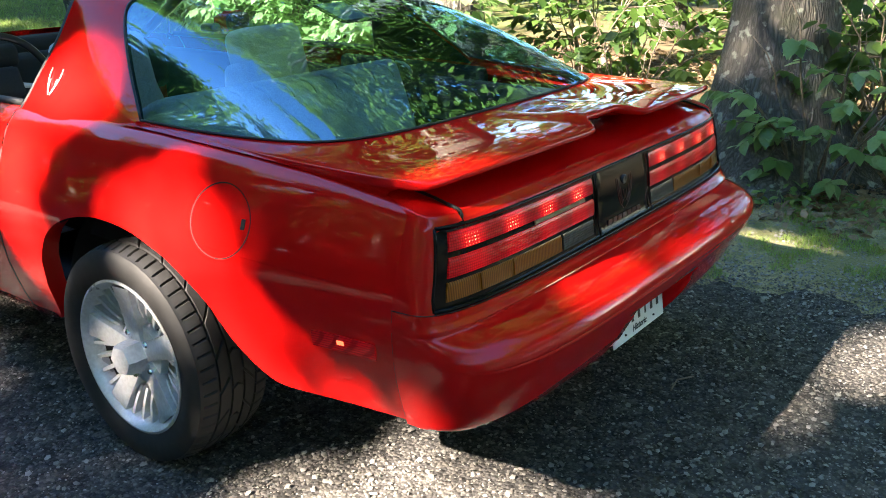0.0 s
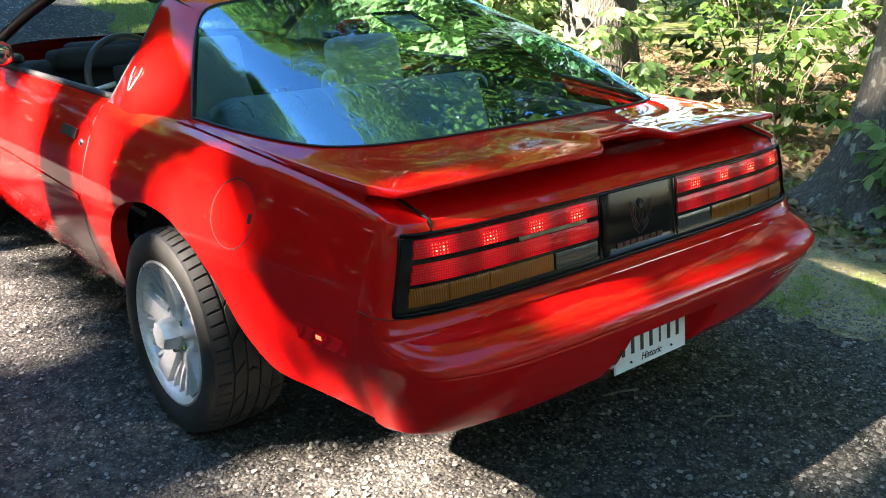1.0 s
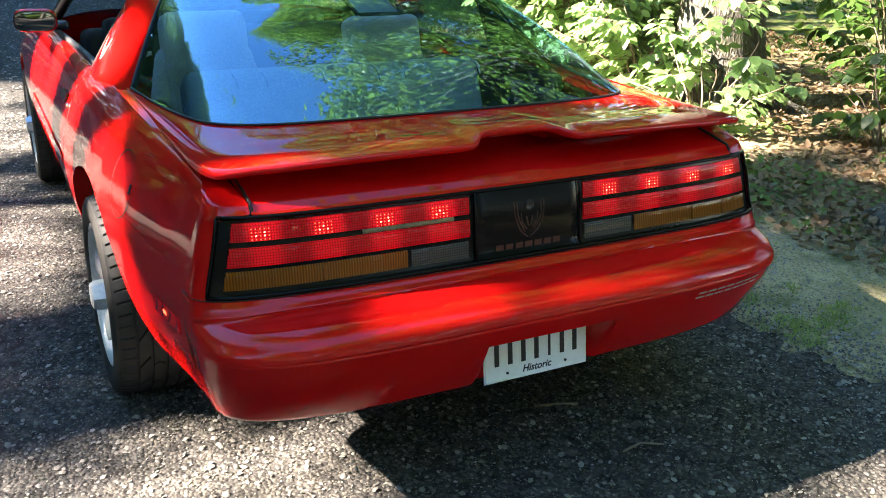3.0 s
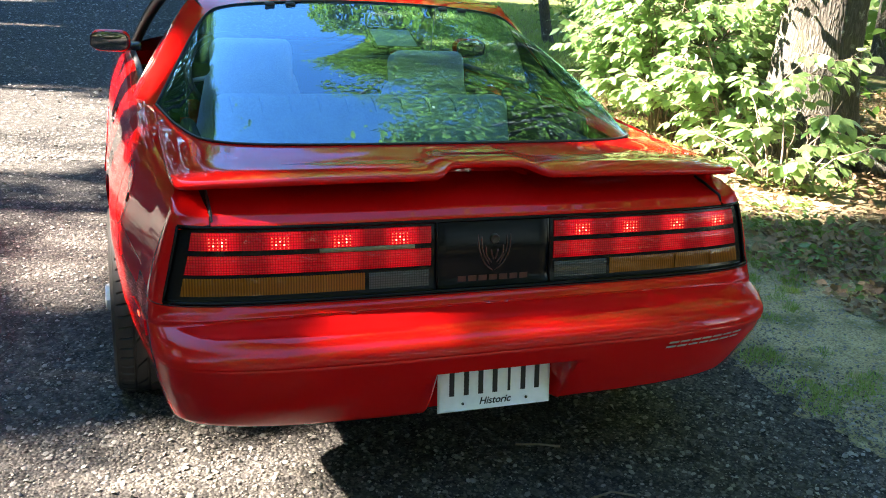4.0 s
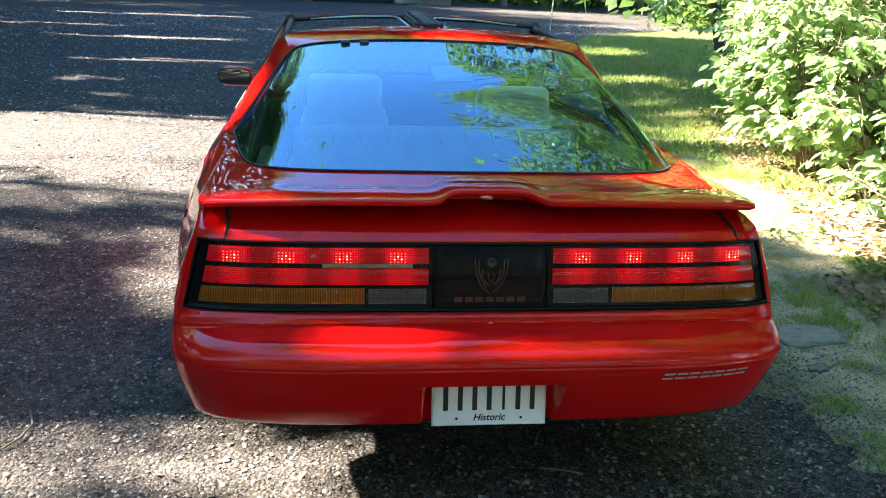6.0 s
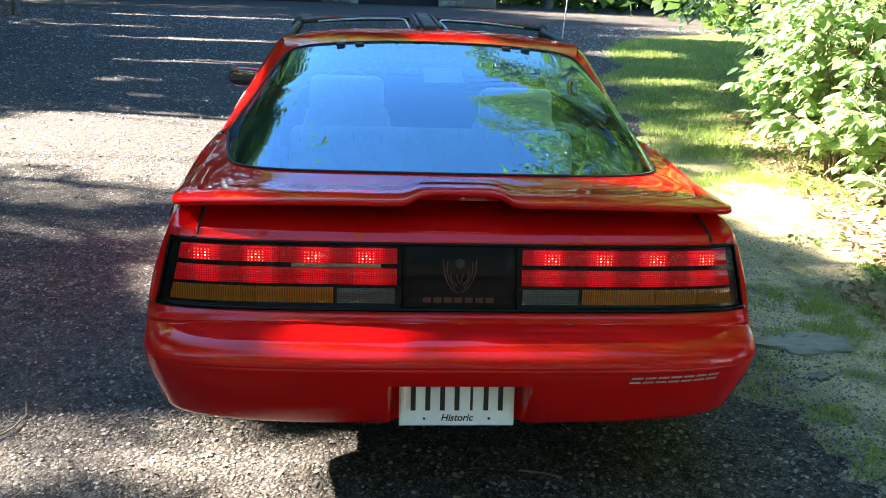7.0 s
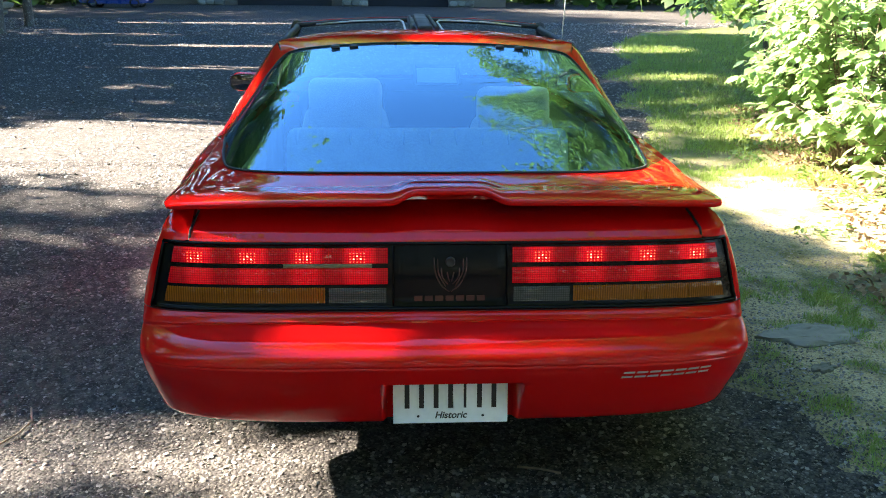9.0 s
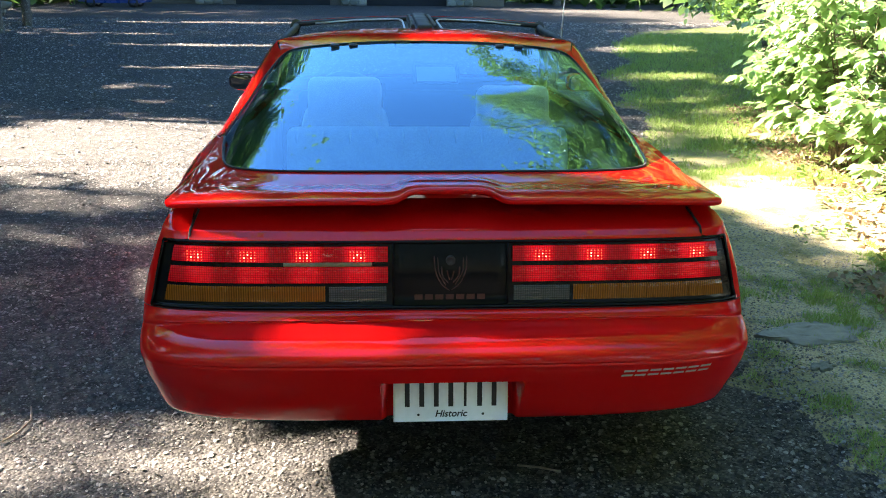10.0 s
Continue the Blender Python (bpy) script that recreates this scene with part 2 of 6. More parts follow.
# near-black colour stands for the shade between the wheel spokes
WELL = plain("shaded_wheel_back", (0.018, 0.019, 0.020), 0.5, 0.3, grain=0.12, scale=70)
CHROME = plain("chrome", (0.75, 0.76, 0.78), 0.12, 1.0, relief=0.0)
CLOTH = plain("grey_cloth", (0.56, 0.59, 0.60), 0.9, grain=0.15, scale=160, relief=0.3)
CARPET = plain("dark_carpet", (0.035, 0.037, 0.040), 0.95, grain=0.2, scale=200, relief=0.4)
DASH = plain("dashboard_vinyl", (0.030, 0.031, 0.034), 0.85, scale=150, relief=0.2)
DASH.node_tree.nodes["Principled BSDF"].inputs["Specular IOR Level"].default_value = 0.15
# gloss coloured blue and index raised to deepen the sky's reflection
GLASS = glass_material("tinted_glass", (0.44, 0.64, 0.74), 2.75, (0.43, 0.79, 1.0))
CLEAR = glass_material("clear_glass", (0.80, 0.86, 0.84), 1.5, (1.0, 1.0, 1.0))
RED_LENS = lens_material("red_lens", (0.30, 0.003, 0.007), 0.165, 52.0, lit=0.22)
RED_LENS_DIM = lens_material("red_lens_lower", (0.28, 0.003, 0.006), 0.115, 52.0, lit=0.35)
AMBER_LENS = lens_material("amber_lens", (0.26, 0.072, 0.003), 0.0, 50.0, False, 0.35)
SMOKE_LENS = lens_material("smoked_clear_lens", (0.05, 0.055, 0.052), 0.0, 52.0, True, 0.4)
BULB = lamp_material("lit_filament", (1.0, 0.24, 0.14), 0.65)
BULB_DIM = lamp_material("filament_glow", (1.0, 0.09, 0.04), 0.32)
MARKER = lens_material("side_marker_lens", (0.42, 0.004, 0.008), 0.03, 52.0, lit=0.6)
RED_INK = plain("red_print", (0.45, 0.03, 0.03), 0.5)
PLATE = plain("white_plate", (0.90, 0.92, 0.93), 0.4, grain=0.03, relief=0.03)
INK = plain("black_ink", (0.012, 0.012, 0.014), 0.5, relief=0.0)
SILVER = plain("silver_decal", (0.50, 0.47, 0.45), 0.4, 0.3, relief=0.0)
RUST_INK = plain("dull_red_print", (0.075, 0.020, 0.014), 0.45, relief=0.0)
DECAL = plain("pale_decal", (0.72, 0.50, 0.42), 0.4, relief=0.0)
COVER = plain("grey_lamp_cover", (0.40, 0.41, 0.43), 0.5)
STRIP = plain("khaki_strip", (0.21, 0.175, 0.085), 0.45, grain=0.2, scale=90, relief=0.05)
MIRROR = plain("mirror_glass", (0.28, 0.29, 0.30), 0.05, 1.0, grain=0.0, relief=0.0)
GRAVEL = gravel_material()
EARTH = earth_material()
PEBBLE = leaf_material("loose_chips", (0.045, 0.045, 0.046), (0.27, 0.26, 0.235), 0.0, 0.8)
CHIPS = leaf_material("bedded_chips", (0.014, 0.014, 0.015), (0.105, 0.097, 0.084), 0.0, 0.8)
GRASS = leaf_material("grass", (0.115, 0.200, 0.036), (0.250, 0.350, 0.085), 0.4, 0.5)
SHRUB = leaf_material("shrub_leaf", (0.055, 0.150, 0.034), (0.26, 0.39, 0.16), 0.34, 0.36)
WEED = leaf_material("weed_leaf", (0.050, 0.115, 0.026), (0.17, 0.27, 0.075), 0.34, 0.4)
# leaf colour darkened for shade; shrubs under the trees use it too
WOODS = leaf_material("shaded_woodland_leaf", (0.018, 0.052, 0.011), (0.070, 0.140, 0.027), 0.5, 0.45)
CROWN = leaf_material("tree_leaf", (0.035, 0.080, 0.016), (0.095, 0.160, 0.030), 0.5, 0.45)
LITTER = leaf_material("dead_leaf", (0.085, 0.050, 0.027), (0.32, 0.215, 0.125), 0.15, 0.8)
BARK = bark_material("grey_bark", (0.048, 0.044, 0.037), (0.15, 0.138, 0.118))
TWIG = plain("dry_twig", (0.20, 0.155, 0.115), 0.9, grain=0.2)
STONE = stone_material("fieldstone", (0.12, 0.122, 0.100), (0.34, 0.335, 0.275))
TIMBER = plain("weathered_timber", (0.16, 0.14, 0.11), 0.85, grain=0.2, scale=20)
BLUE = plain("blue_paint", (0.012, 0.050, 0.22), 0.3, coat=1.0)


# ---- mesh helpers ----
def part(name, mesh, mat, parent=None, label=""):
    """Links a mesh (or a bmesh) as one object under a thing or a part."""
    if isinstance(mesh, bmesh.types.BMesh):
        data = bpy.data.meshes.new(name)
        mesh.to_mesh(data)
        mesh.free()
        mesh = data
    if mat is not None and not mesh.materials:
        mesh.materials.append(mat)
    ob = new(name, mesh)
    if parent is not None:
        ob.parent = parent
    if label:
        ob["label"] = label
    return ob


def build(verts, faces, smooth=True, name="mesh"):
    me = bpy.data.meshes.new(name)
    me.from_pydata([tuple(v) for v in verts], [], faces)
    me.update()
    if smooth:
        me.polygons.foreach_set("use_smooth", [True] * len(me.polygons))
    return me


def soft_edges(me, angle=40):
    """Smooth shading that keeps edges sharper than the angle."""
    bm = bmesh.new()
    bm.from_mesh(me)
    bmesh.ops.remove_doubles(bm, verts=bm.verts, dist=1e-5)
    bmesh.ops.recalc_face_normals(bm, faces=bm.faces)
    for f in bm.faces:
        f.smooth = True
    for e in bm.edges:
        e.smooth = not (len(e.link_faces) == 2 and e.calc_face_angle(0) > radians(angle))
    bm.to_mesh(me)
    bm.free()
    return me


def grid(rows, flip=False, close=False):
    """A sheet through rows of points."""
    n = len(rows[0])
    faces = []
    for i in range(len(rows) - 1):
        for j in range(n if close else n - 1):
            k = (j + 1) % n
            f = (i * n + j, i * n + k, (i + 1) * n + k, (i + 1) * n + j)
            faces.append(f[::-1] if flip else f)
    return build([p for r in rows for p in r], faces)


def joined(meshes):
    """One mesh out of several."""
    bm = bmesh.new()
    for me in meshes:
        bm.from_mesh(me)
    out = bpy.data.meshes.new("mesh")
    bm.to_mesh(out)
    bm.free()
    return out


def slab(me, thick):
    """Gives a sheet a thickness, away from its normals."""
    bm = bmesh.new()
    bm.from_mesh(me)
    bmesh.ops.recalc_face_normals(bm, faces=bm.faces)
    bmesh.ops.solidify(bm, geom=bm.faces[:], thickness=thick)
    bm.to_mesh(me)
    bm.free()
    return soft_edges(me)


def box(w, d, h, at=(0, 0, 0), bevel=0.01, turn=(0, 0, 0), segments=2):
    bm = bmesh.new()
    bmesh.ops.create_cube(bm, size=1, matrix=Matrix.Diagonal((w, d, h, 1)))
    if bevel:
        bmesh.ops.bevel(bm, geom=bm.edges[:], offset=bevel, segments=segments, affect="EDGES", profile=0.5)
    bm.transform(pose(*at, *turn))
    me = bpy.data.meshes.new("mesh")
    bm.to_mesh(me)
    bm.free()
    return soft_edges(me, 50)


def tube(points, radius, sides=8, mesh_only=True):
    """A round rod along points; radius may be one for each."""
    pts = [Vector(p) for p in points]
    rad = radius if isinstance(radius, (list, tuple)) else [radius] * len(pts)
    rows = []
    for i, p in enumerate(pts):
        d = (pts[min(i + 1, len(pts) - 1)] - pts[max(i - 1, 0)]).normalized()
        a = d.cross(Vector((0, 0, 1)) if abs(d.z) < 0.9 else Vector((1, 0, 0))).normalized()
        b = d.cross(a)
        rows.append([p + (a * math.cos(t) + b * math.sin(t)) * rad[i] for t in (2 * math.pi * k / sides for k in range(sides))])
    me = grid(rows, close=True)
    bm = bmesh.new()
    bm.from_mesh(me)
    bm.verts.ensure_lookup_table()
    bm.faces.new([bm.verts[k] for k in range(sides)])
    bm.faces.new([bm.verts[len(rows) * sides - 1 - k] for k in range(sides)])
    bmesh.ops.recalc_face_normals(bm, faces=bm.faces)
    bm.to_mesh(me)
    bm.free()
    return me


def lathe(profile, sides=64, axis="X"):
    """Turns a profile of (along, radius) round an axis."""
    rows = []
    for a, r in profile:
        ring = []
        for k in range(sides):
            t = 2 * math.pi * k / sides
            ring.append((a, r * math.cos(t), r * math.sin(t)) if axis == "X" else (r * math.cos(t), r * math.sin(t), a))
        rows.append(ring)
    return grid(rows, close=True)


def interp(x, xs, ys):
    return float(np.interp(x, xs, ys))


def curve_at(table, t):
    """A point of a table of (t, x, y, z), smoothly between its rows."""
    ts = [r[0] for r in table]
    i = min(max(np.searchsorted(ts, t) - 1, 0), len(ts) - 2)
    p1, p2 = Vector(table[i][1:]), Vector(table[i + 1][1:])
    p0 = Vector(table[i - 1][1:]) if i else p1 * 2 - p2
    p3 = Vector(table[i + 2][1:]) if i + 2 < len(ts) else p2 * 2 - p1
    h = ts[i + 1] - ts[i]
    h0 = ts[i] - ts[i - 1] if i else h
    h3 = ts[i + 2] - ts[i + 1] if i + 2 < len(ts) else h
    m1, m2 = (p2 - p0) / (h + h0) * h, (p3 - p1) / (h + h3) * h
    s = (t - ts[i]) / h
    return p1 * (2 * s**3 - 3 * s**2 + 1) + m1 * (s**3 - 2 * s**2 + s) + p2 * (3 * s**2 - 2 * s**3) + m2 * (s**3 - s**2)


def mirrored(p, side):
    return (p[0] * side, p[1], p[2])


# ---- ground ----
def drive_edge(y):
    return interp(y, (-8, -1, 0.3, 0.9, 1.6, 2.6, 3.6, 6.7, 12, 22, 30, 40, 50, 90), (2.2, 1.70, 1.40, 1.34, 1.45, 1.62, 1.88, 2.5, 3.7, 6.0, 9.0, 18, 24, 30))


def ragged_edge(y):
    return drive_edge(y) + 0.45 * min(1, max(0, y - 5) / 4) * noise.noise((y * 0.33, 6, 0)) + (0.22 + 0.02 * max(0, min(y, 25))) * noise.noise((y * 1.1, 3, 0)) + 0.14 * noise.noise((y * 3.7, 8, 0)) + 0.09 * noise.noise((y * 11, 8, 0)) + 0.04 * noise.noise((y * 29, 2, 0))


def spaced(a, b, step, grow=1.0):
    out = [a]
    while out[-1] < b:
        out.append(out[-1] + step)
        step *= grow
    return out


def make_ground():
    xs = [-900, -300, -120, -60] + spaced(-30, -1, 2.5) + spaced(1.2, 9, 0.12) + spaced(9.6, 40, 2) + [60, 120, 300, 900]
    ys = [-900, -300, -100, -40] + spaced(-20, -2, 1.5) + spaced(-1.6, 9, 0.12) + spaced(9.6, 60, 2) + [80, 120, 300, 900]
    rows = []
    for y in ys:
        row = []
        for x in xs:
            off = x - drive_edge(y)
            z = -0.004
            if off > 0 and abs(y) < 80 and x < 60:
                z += min(off, 1.2) * 0.02 + 0.02 * min(1, off * off) * noise.noise((x * 1.3, y * 1.3, 0)) + 0.05 * min(1, max(0, off - 1)) * noise.noise((x * 0.4, y * 0.4, 5))
            elif off < -0.5 and abs(y) < 80 and x > -60:
                z = -0.03
            else:
                z = -0.010
            row.append((x, y, z))
        rows.append(row)
    ob = part("ground", grid(rows), EARTH)
    tagged(ob, "brown woodland earth with moss and thin grass", "ground", kind="structure")
    # driveway: one sheet with a ragged edge
    rows = []
    for y in [-60, -30, -14] + spaced(-8, 14, 0.035) + spaced(14.5, 40, 0.8) + [50, 70, 90]:
        e = ragged_edge(y)
        line = [-60, -30, -12, -6, -3, -1.5, 0, 0.8, e - 0.3, e - 0.12, e]
        rows.append([(x, y, 0.002 * noise.noise((x * 2, y * 2, 1)) - (0.022 if x == e else 0.004 if x == e - 0.12 else 0.0)) for x in line])
    ob = part("driveway", grid(rows), GRAVEL)
    tagged(ob, "dark tar-and-chip driveway with pale loose stones", "driveway", kind="structure")


# ---- car body, in plan: tail at y = 0, nose ahead ----
WM_Y = (0.19, 0.33, 0.62, 0.9, 1.1, 1.6, 2.5, 3.2, 3.75, 4.2, 4.55, 4.80)
WM_X = (0.822, 0.838, 0.884, 0.908, 0.916, 0.920, 0.914, 0.915, 0.918, 0.895, 0.84, 0.74)
OFF_Z = (0.18, 0.28, 0.345, 0.40, 0.47, 0.535, 0.60, 0.66, 0.72, 0.78, 0.84, 0.88, 0.915, 0.95)
OFF_X = (0.13, 0.075, 0.048, 0.030, 0.012, 0.003, 0.0, 0.006, 0.020, 0.040, 0.063, 0.086, 0.120, 0.17)
LOW_Y = (0.19, 0.35, 0.46, 0.53, 0.565, 0.60, 0.65, 0.72, 0.84, 0.95, 1.06, 1.18, 1.30, 1.38, 1.43, 1.452, 1.463, 1.50, 3.30, 3.36, 3.39, 3.45, 3.58, 3.75, 3.92, 4.05, 4.11, 4.14, 4.5, 4.85)
LOW_Z = (0.362, 0.360, 0.358, 0.360, 0.372, 0.402, 0.458, 0.55, 0.632, 0.673, 0.691, 0.688, 0.655, 0.597, 0.512, 0.42, 0.335, 0.292, 0.275, 0.36, 0.46, 0.58, 0.665, 0.69, 0.665, 0.58, 0.46, 0.30, 0.26, 0.28)
TOP_Y = (0.10, 0.19, 0.35, 0.64, 1.0, 1.3, 1.62, 2.2, 2.9, 3.3, 3.8, 4.3, 4.6, 4.85)
TOP_Z = (0.838, 0.846, 0.868, 0.892, 0.908, 0.912, 0.908, 0.900, 0.888, 0.875, 0.83, 0.75, 0.68, 0.60)


def half_width(y, z):
    return interp(y, WM_Y, WM_X) - interp(z, OFF_Z, OFF_X)


LOW = [(y, z, 0, 0) for y, z in zip(LOW_Y, LOW_Z)]


def low(y):
    return curve_at(LOW, y).x


def top(y):
    return interp(y, TOP_Y, TOP_Z)


def tail_y(x, z, yc):
    """The tail's plan curve at a height: nearly straight across, round at the corners."""
    w = half_width(0.19, z)
    return 0.19 - (0.19 - yc) * max(0.0, 1 - min(1.0, abs(x) / w) ** 4) ** 0.25


TAIL_Z = (0.335, 0.345, 0.365, 0.40, 0.46, 0.505, 0.517, 0.528, 0.534, 0.538, 0.542, 0.546, 0.552, 0.560, 0.570, 0.579, 0.587, 0.594, 0.600, 0.605, 0.609, 0.613, 0.6165, 0.6185, 0.6215, 0.624, 0.6265, 0.629, 0.634, 0.645, 0.665, 0.74, 0.815, 0.828, 0.840)
TAIL_Y = (0.070, 0.005, -0.012, -0.036, -0.066, -0.087, -0.092, -0.096, -0.0995, -0.1005, -0.099, -0.102, -0.1015, -0.0995, -0.095, -0.088, -0.078, -0.066, -0.051, -0.035, -0.020, -0.004, 0.012, 0.0205, 0.0215, 0.0185, 0.0215, 0.030, 0.035, 0.046, 0.060, 0.066, 0.078, 0.084, 0.100)


def tail_c(z):
    return interp(z, TAIL_Z, TAIL_Y)


def bumper_y(x, z, w, yc):
    """The bumper's plan curve at a height: squarer at the corners than the body above it."""
    bend = interp(z, (0.40, 0.50, 0.60, 0.635), (4.0, 4.4, 4.4, 4.0))
    return 0.19 - (0.19 - yc) * max(0.0, 1 - min(1.0, abs(x) / w) ** bend) ** (1 / bend)


def arc_sections(a, b):
    """Stations across half the tail, closer together at the corner."""
    return [a + (b - a) * s for s in (0, 0.1, 0.2, 0.3, 0.4, 0.5, 0.6, 0.7, 0.78, 0.85, 0.9, 0.94, 0.97, 0.988, 1.0)]


def side_sheet(side, y0, y1, step, name, mat, parent, label=""):
    """A flank between two stations, from its lower edge (round the wheel) to the shoulder."""
    ys = sorted(set([round(y, 4) for y in np.arange(y0, y1, step)] + [y1] + [y for y in LOW_Y if y0 < y < y1]))
    rows = []
    for y in ys:
        zl, zt = low(y), top(y)
        zs = [zl + (zt - zl) * s for s in np.linspace(0, 1, 22)]
        row = [((half_width(y, zl) - 0.055) * side, y, zl + 0.008), ((half_width(y, zl) - 0.012) * side, y, zl - 0.002)]
        row += [(half_width(y, z) * side, y, z) for z in zs]
        row.append(((half_width(y, zt) - 0.022) * side, y, zt + 0.008))
        rows.append(row)
    return part(name, soft_edges(grid(rows), 60), mat, parent, label)


def pad(rows, depth):
    """A sheet with its rim turned forwards into the car."""
    ring = lambda r: [(r[0][0], r[0][1] + depth, r[0][2])] + list(r) + [(r[-1][0], r[-1][1] + depth, r[-1][2])]
    rows = [ring(r) for r in rows]
    back = lambda r: [(p[0], max(q[1] for q in r), p[2]) for p in r]
    return soft_edges(grid([back(rows[0])] + rows + [back(rows[-1])]), 40)


def plate_on(side, y0, y1, z0, z1, lift, n=8):
    """A patch lying on the flank, proud of it."""
    rows = [[((half_width(y, z) + lift) * side, y, z) for z in np.linspace(z0, z1, n)] for y in np.linspace(y0, y1, n)]
    return slab(grid(rows), 0.006)


def flank_line(side, points, wide, lift=0.0012):
    """A thin line along points (y, z) of the flank."""
    pts = [Vector(((half_width(y, z) + lift) * side, y, z)) for y, z in points]
    rows = []
    for i, p in enumerate(pts):
        d = (pts[min(i + 1, len(pts) - 1)] - pts[max(i - 1, 0)]).normalized()
        c = d.cross(Vector((side, 0, 0))).normalized() * wide / 2
        rows.append([p - c, p + c])
    return grid(rows)


# glass foot, glass head and wing edge, over half the car
FOOT = ((0, 0, 0.430, 0.930), (0.2, 0.2, 0.432, 0.930), (0.4, 0.42, 0.448, 0.928), (0.55, 0.555, 0.49, 0.924), (0.65, 0.632, 0.555, 0.920), (0.75, 0.672, 0.65, 0.917), (0.87, 0.712, 0.86, 0.916), (1, 0.748, 1.11, 0.926))
HEAD = ((0, 0, 1.345, 1.252), (0.2, 0.2, 1.348, 1.248), (0.4, 0.40, 1.362, 1.234), (0.55, 0.505, 1.385, 1.218), (0.65, 0.555, 1.39, 1.196), (0.75, 0.605, 1.345, 1.14), (0.87, 0.672, 1.245, 1.04), (1, 0.748, 1.11, 0.926))
EDGE = ((0, 0, 0.142, 0.952), (0.095, 0.083, 0.142, 0.951), (0.12, 0.105, 0.132, 0.949), (0.15, 0.138, 0.092, 0.939), (0.18, 0.165, 0.084, 0.937), (0.3, 0.3, 0.090, 0.935), (0.45, 0.5, 0.106, 0.929), (0.6, 0.655, 0.127, 0.921), (0.67, 0.728, 0.145, 0.914), (0.71, 0.750, 0.180, 0.912), (0.8, 0.758, 0.38, 0.906), (0.9, 0.758, 0.75, 0.908), (1, 0.757, 1.12, 0.928))
US = [-1 + 2 * i / 96 for i in range(97)]


def both_sides(table, u):
    p = curve_at(table, abs(u))
    return Vector((p.x if u >= 0 else -p.x, p.y, p.z))


def make_hatch(car):
    rows = []
    for v in np.linspace(0, 1, 20):
        row = []
        for u in US:
            a, b = both_sides(FOOT, u), both_sides(HEAD, u)
            p = a.lerp(b, v)
            p.z += 0.085 * math.sin(math.pi * v) * (1 - abs(u) ** 3) * (0.5 + 0.5 * (1 - v)) * 0.55
            row.append(p)
        rows.append(row)
    hatch = part("hatch_glass", grid(rows), GLASS, car, "large curved tinted rear hatch glass reflecting sky and trees")
    # black ceramic edge round the glass
    for table, name in ((HEAD, "upper_seal"), (FOOT, "lower_seal")):
        pts = [both_sides(table, u) + Vector((0, 0, 0.003)) for u in US]
        part(name, tube(pts, 0.0035, 6), RUBBER, hatch)
    # wing and painted frame
    rows = []
    for v in (0, 0.05, 0.12, 0.2, 0.3, 0.4, 0.5, 0.6, 0.7, 0.8, 0.88, 0.94, 0.98, 1.0):
        row = []
        for u in US:
            a, b = both_sides(FOOT, u), both_sides(EDGE, u)
            p = a.lerp(b, v)
            rear = 1 - min(1, max(0, (abs(u) - 0.55) / 0.3))
            p.z -= (0.006 * math.sin(math.pi * min(1, v / 0.75)) + 0.006 * max(0, (v - 0.7) / 0.3) ** 2) * rear
            row.append(p)
        rows.append(row)
    for _ in range(14):
        was = [[p.copy() for p in r] for r in rows]
        for i in range(1, len(rows) - 1):
            for k in range(1, len(US) - 1):
                soft = 0.7 * min(1, max(0, (abs(US[k]) - 0.60) / 0.12))
                if soft:
                    rows[i][k] = was[i][k].lerp((was[i - 1][k] + was[i + 1][k] + was[i][k - 1] + was[i][k + 1]) / 4, soft)
    last = rows[-1]
    inward = [(both_sides(FOOT, u) - both_sides(EDGE, u)) for u in US]
    inward = [Vector((w.x, w.y, 0)).normalized() if w.length > 1e-6 else Vector((0, 1, 0)) for w in inward]
    for out, down in ((-0.004, 0.006), (-0.002, 0.013), (0.008, 0.019), (0.05, 0.024), (0.11, 0.032), (0.16, 0.05)):
        row = []
        for u, p, w in zip(US, last, inward):
            k = 1.0 if abs(u) < 0.72 else 0.32
            row.append(p + w * out * k - Vector((0, 0, down)))
        rows.append(row)
    part("spoiler", soft_edges(grid(rows), 75), PAINT, car, "ducktail rear spoiler with a raised centre notch")
    # painted face under the wing, down to the ridge over the lamps
    rows = []
    for dy, z in ((0.25, 0.908), (0.245, 0.872), (0.17, 0.864), (0.12, 0.861), (0.07, 0.857), (0.035, 0.851), (0.012, 0.846), (0.0, 0.842), (-0.004, 0.838), (-0.008, 0.830), (-0.006, 0.822), (0.0, 0.817)):
        row = []
        for s in np.linspace(-1, 1, 41):
            x = s * 0.676
            y = tail_y(x, max(z, 0.815) if z < 0.842 else 0.84, tail_c(min(z, 0.84))) + max(dy, 0)
            g = min(1.0, max(0.0, (abs(x) - 0.52) / 0.15))
            g = g * g * (3 - 2 * g)
            flush = top(y) + 0.002 + 0.010 * min(1, max(0, (y - 0.119) / 0.15))
            row.append((x, y, z + (flush - z) * g if z > 0.842 else z))
        drop = 0.012 if z > 0.842 else 0.0
        row = [(row[0][0] - 0.001, row[0][1], row[0][2] - drop)] + row + [(row[-1][0] + 0.001, row[-1][1], row[-1][2] - drop)]
        rows.append(row)
    part("hatch_tail", soft_edges(grid(rows), 60), PAINT, car)
    for s in (-1, 1):
        pts = [(0.6755 * s, tail_y(0.675, 0.84, tail_c(0.84)) + dy - 0.001, z + 0.001) for dy, z in ((-0.007, 0.818), (-0.009, 0.83), (-0.002, 0.842), (0.012, 0.8455), (0.035, 0.850), (0.07, 0.858), (0.12, 0.866))]
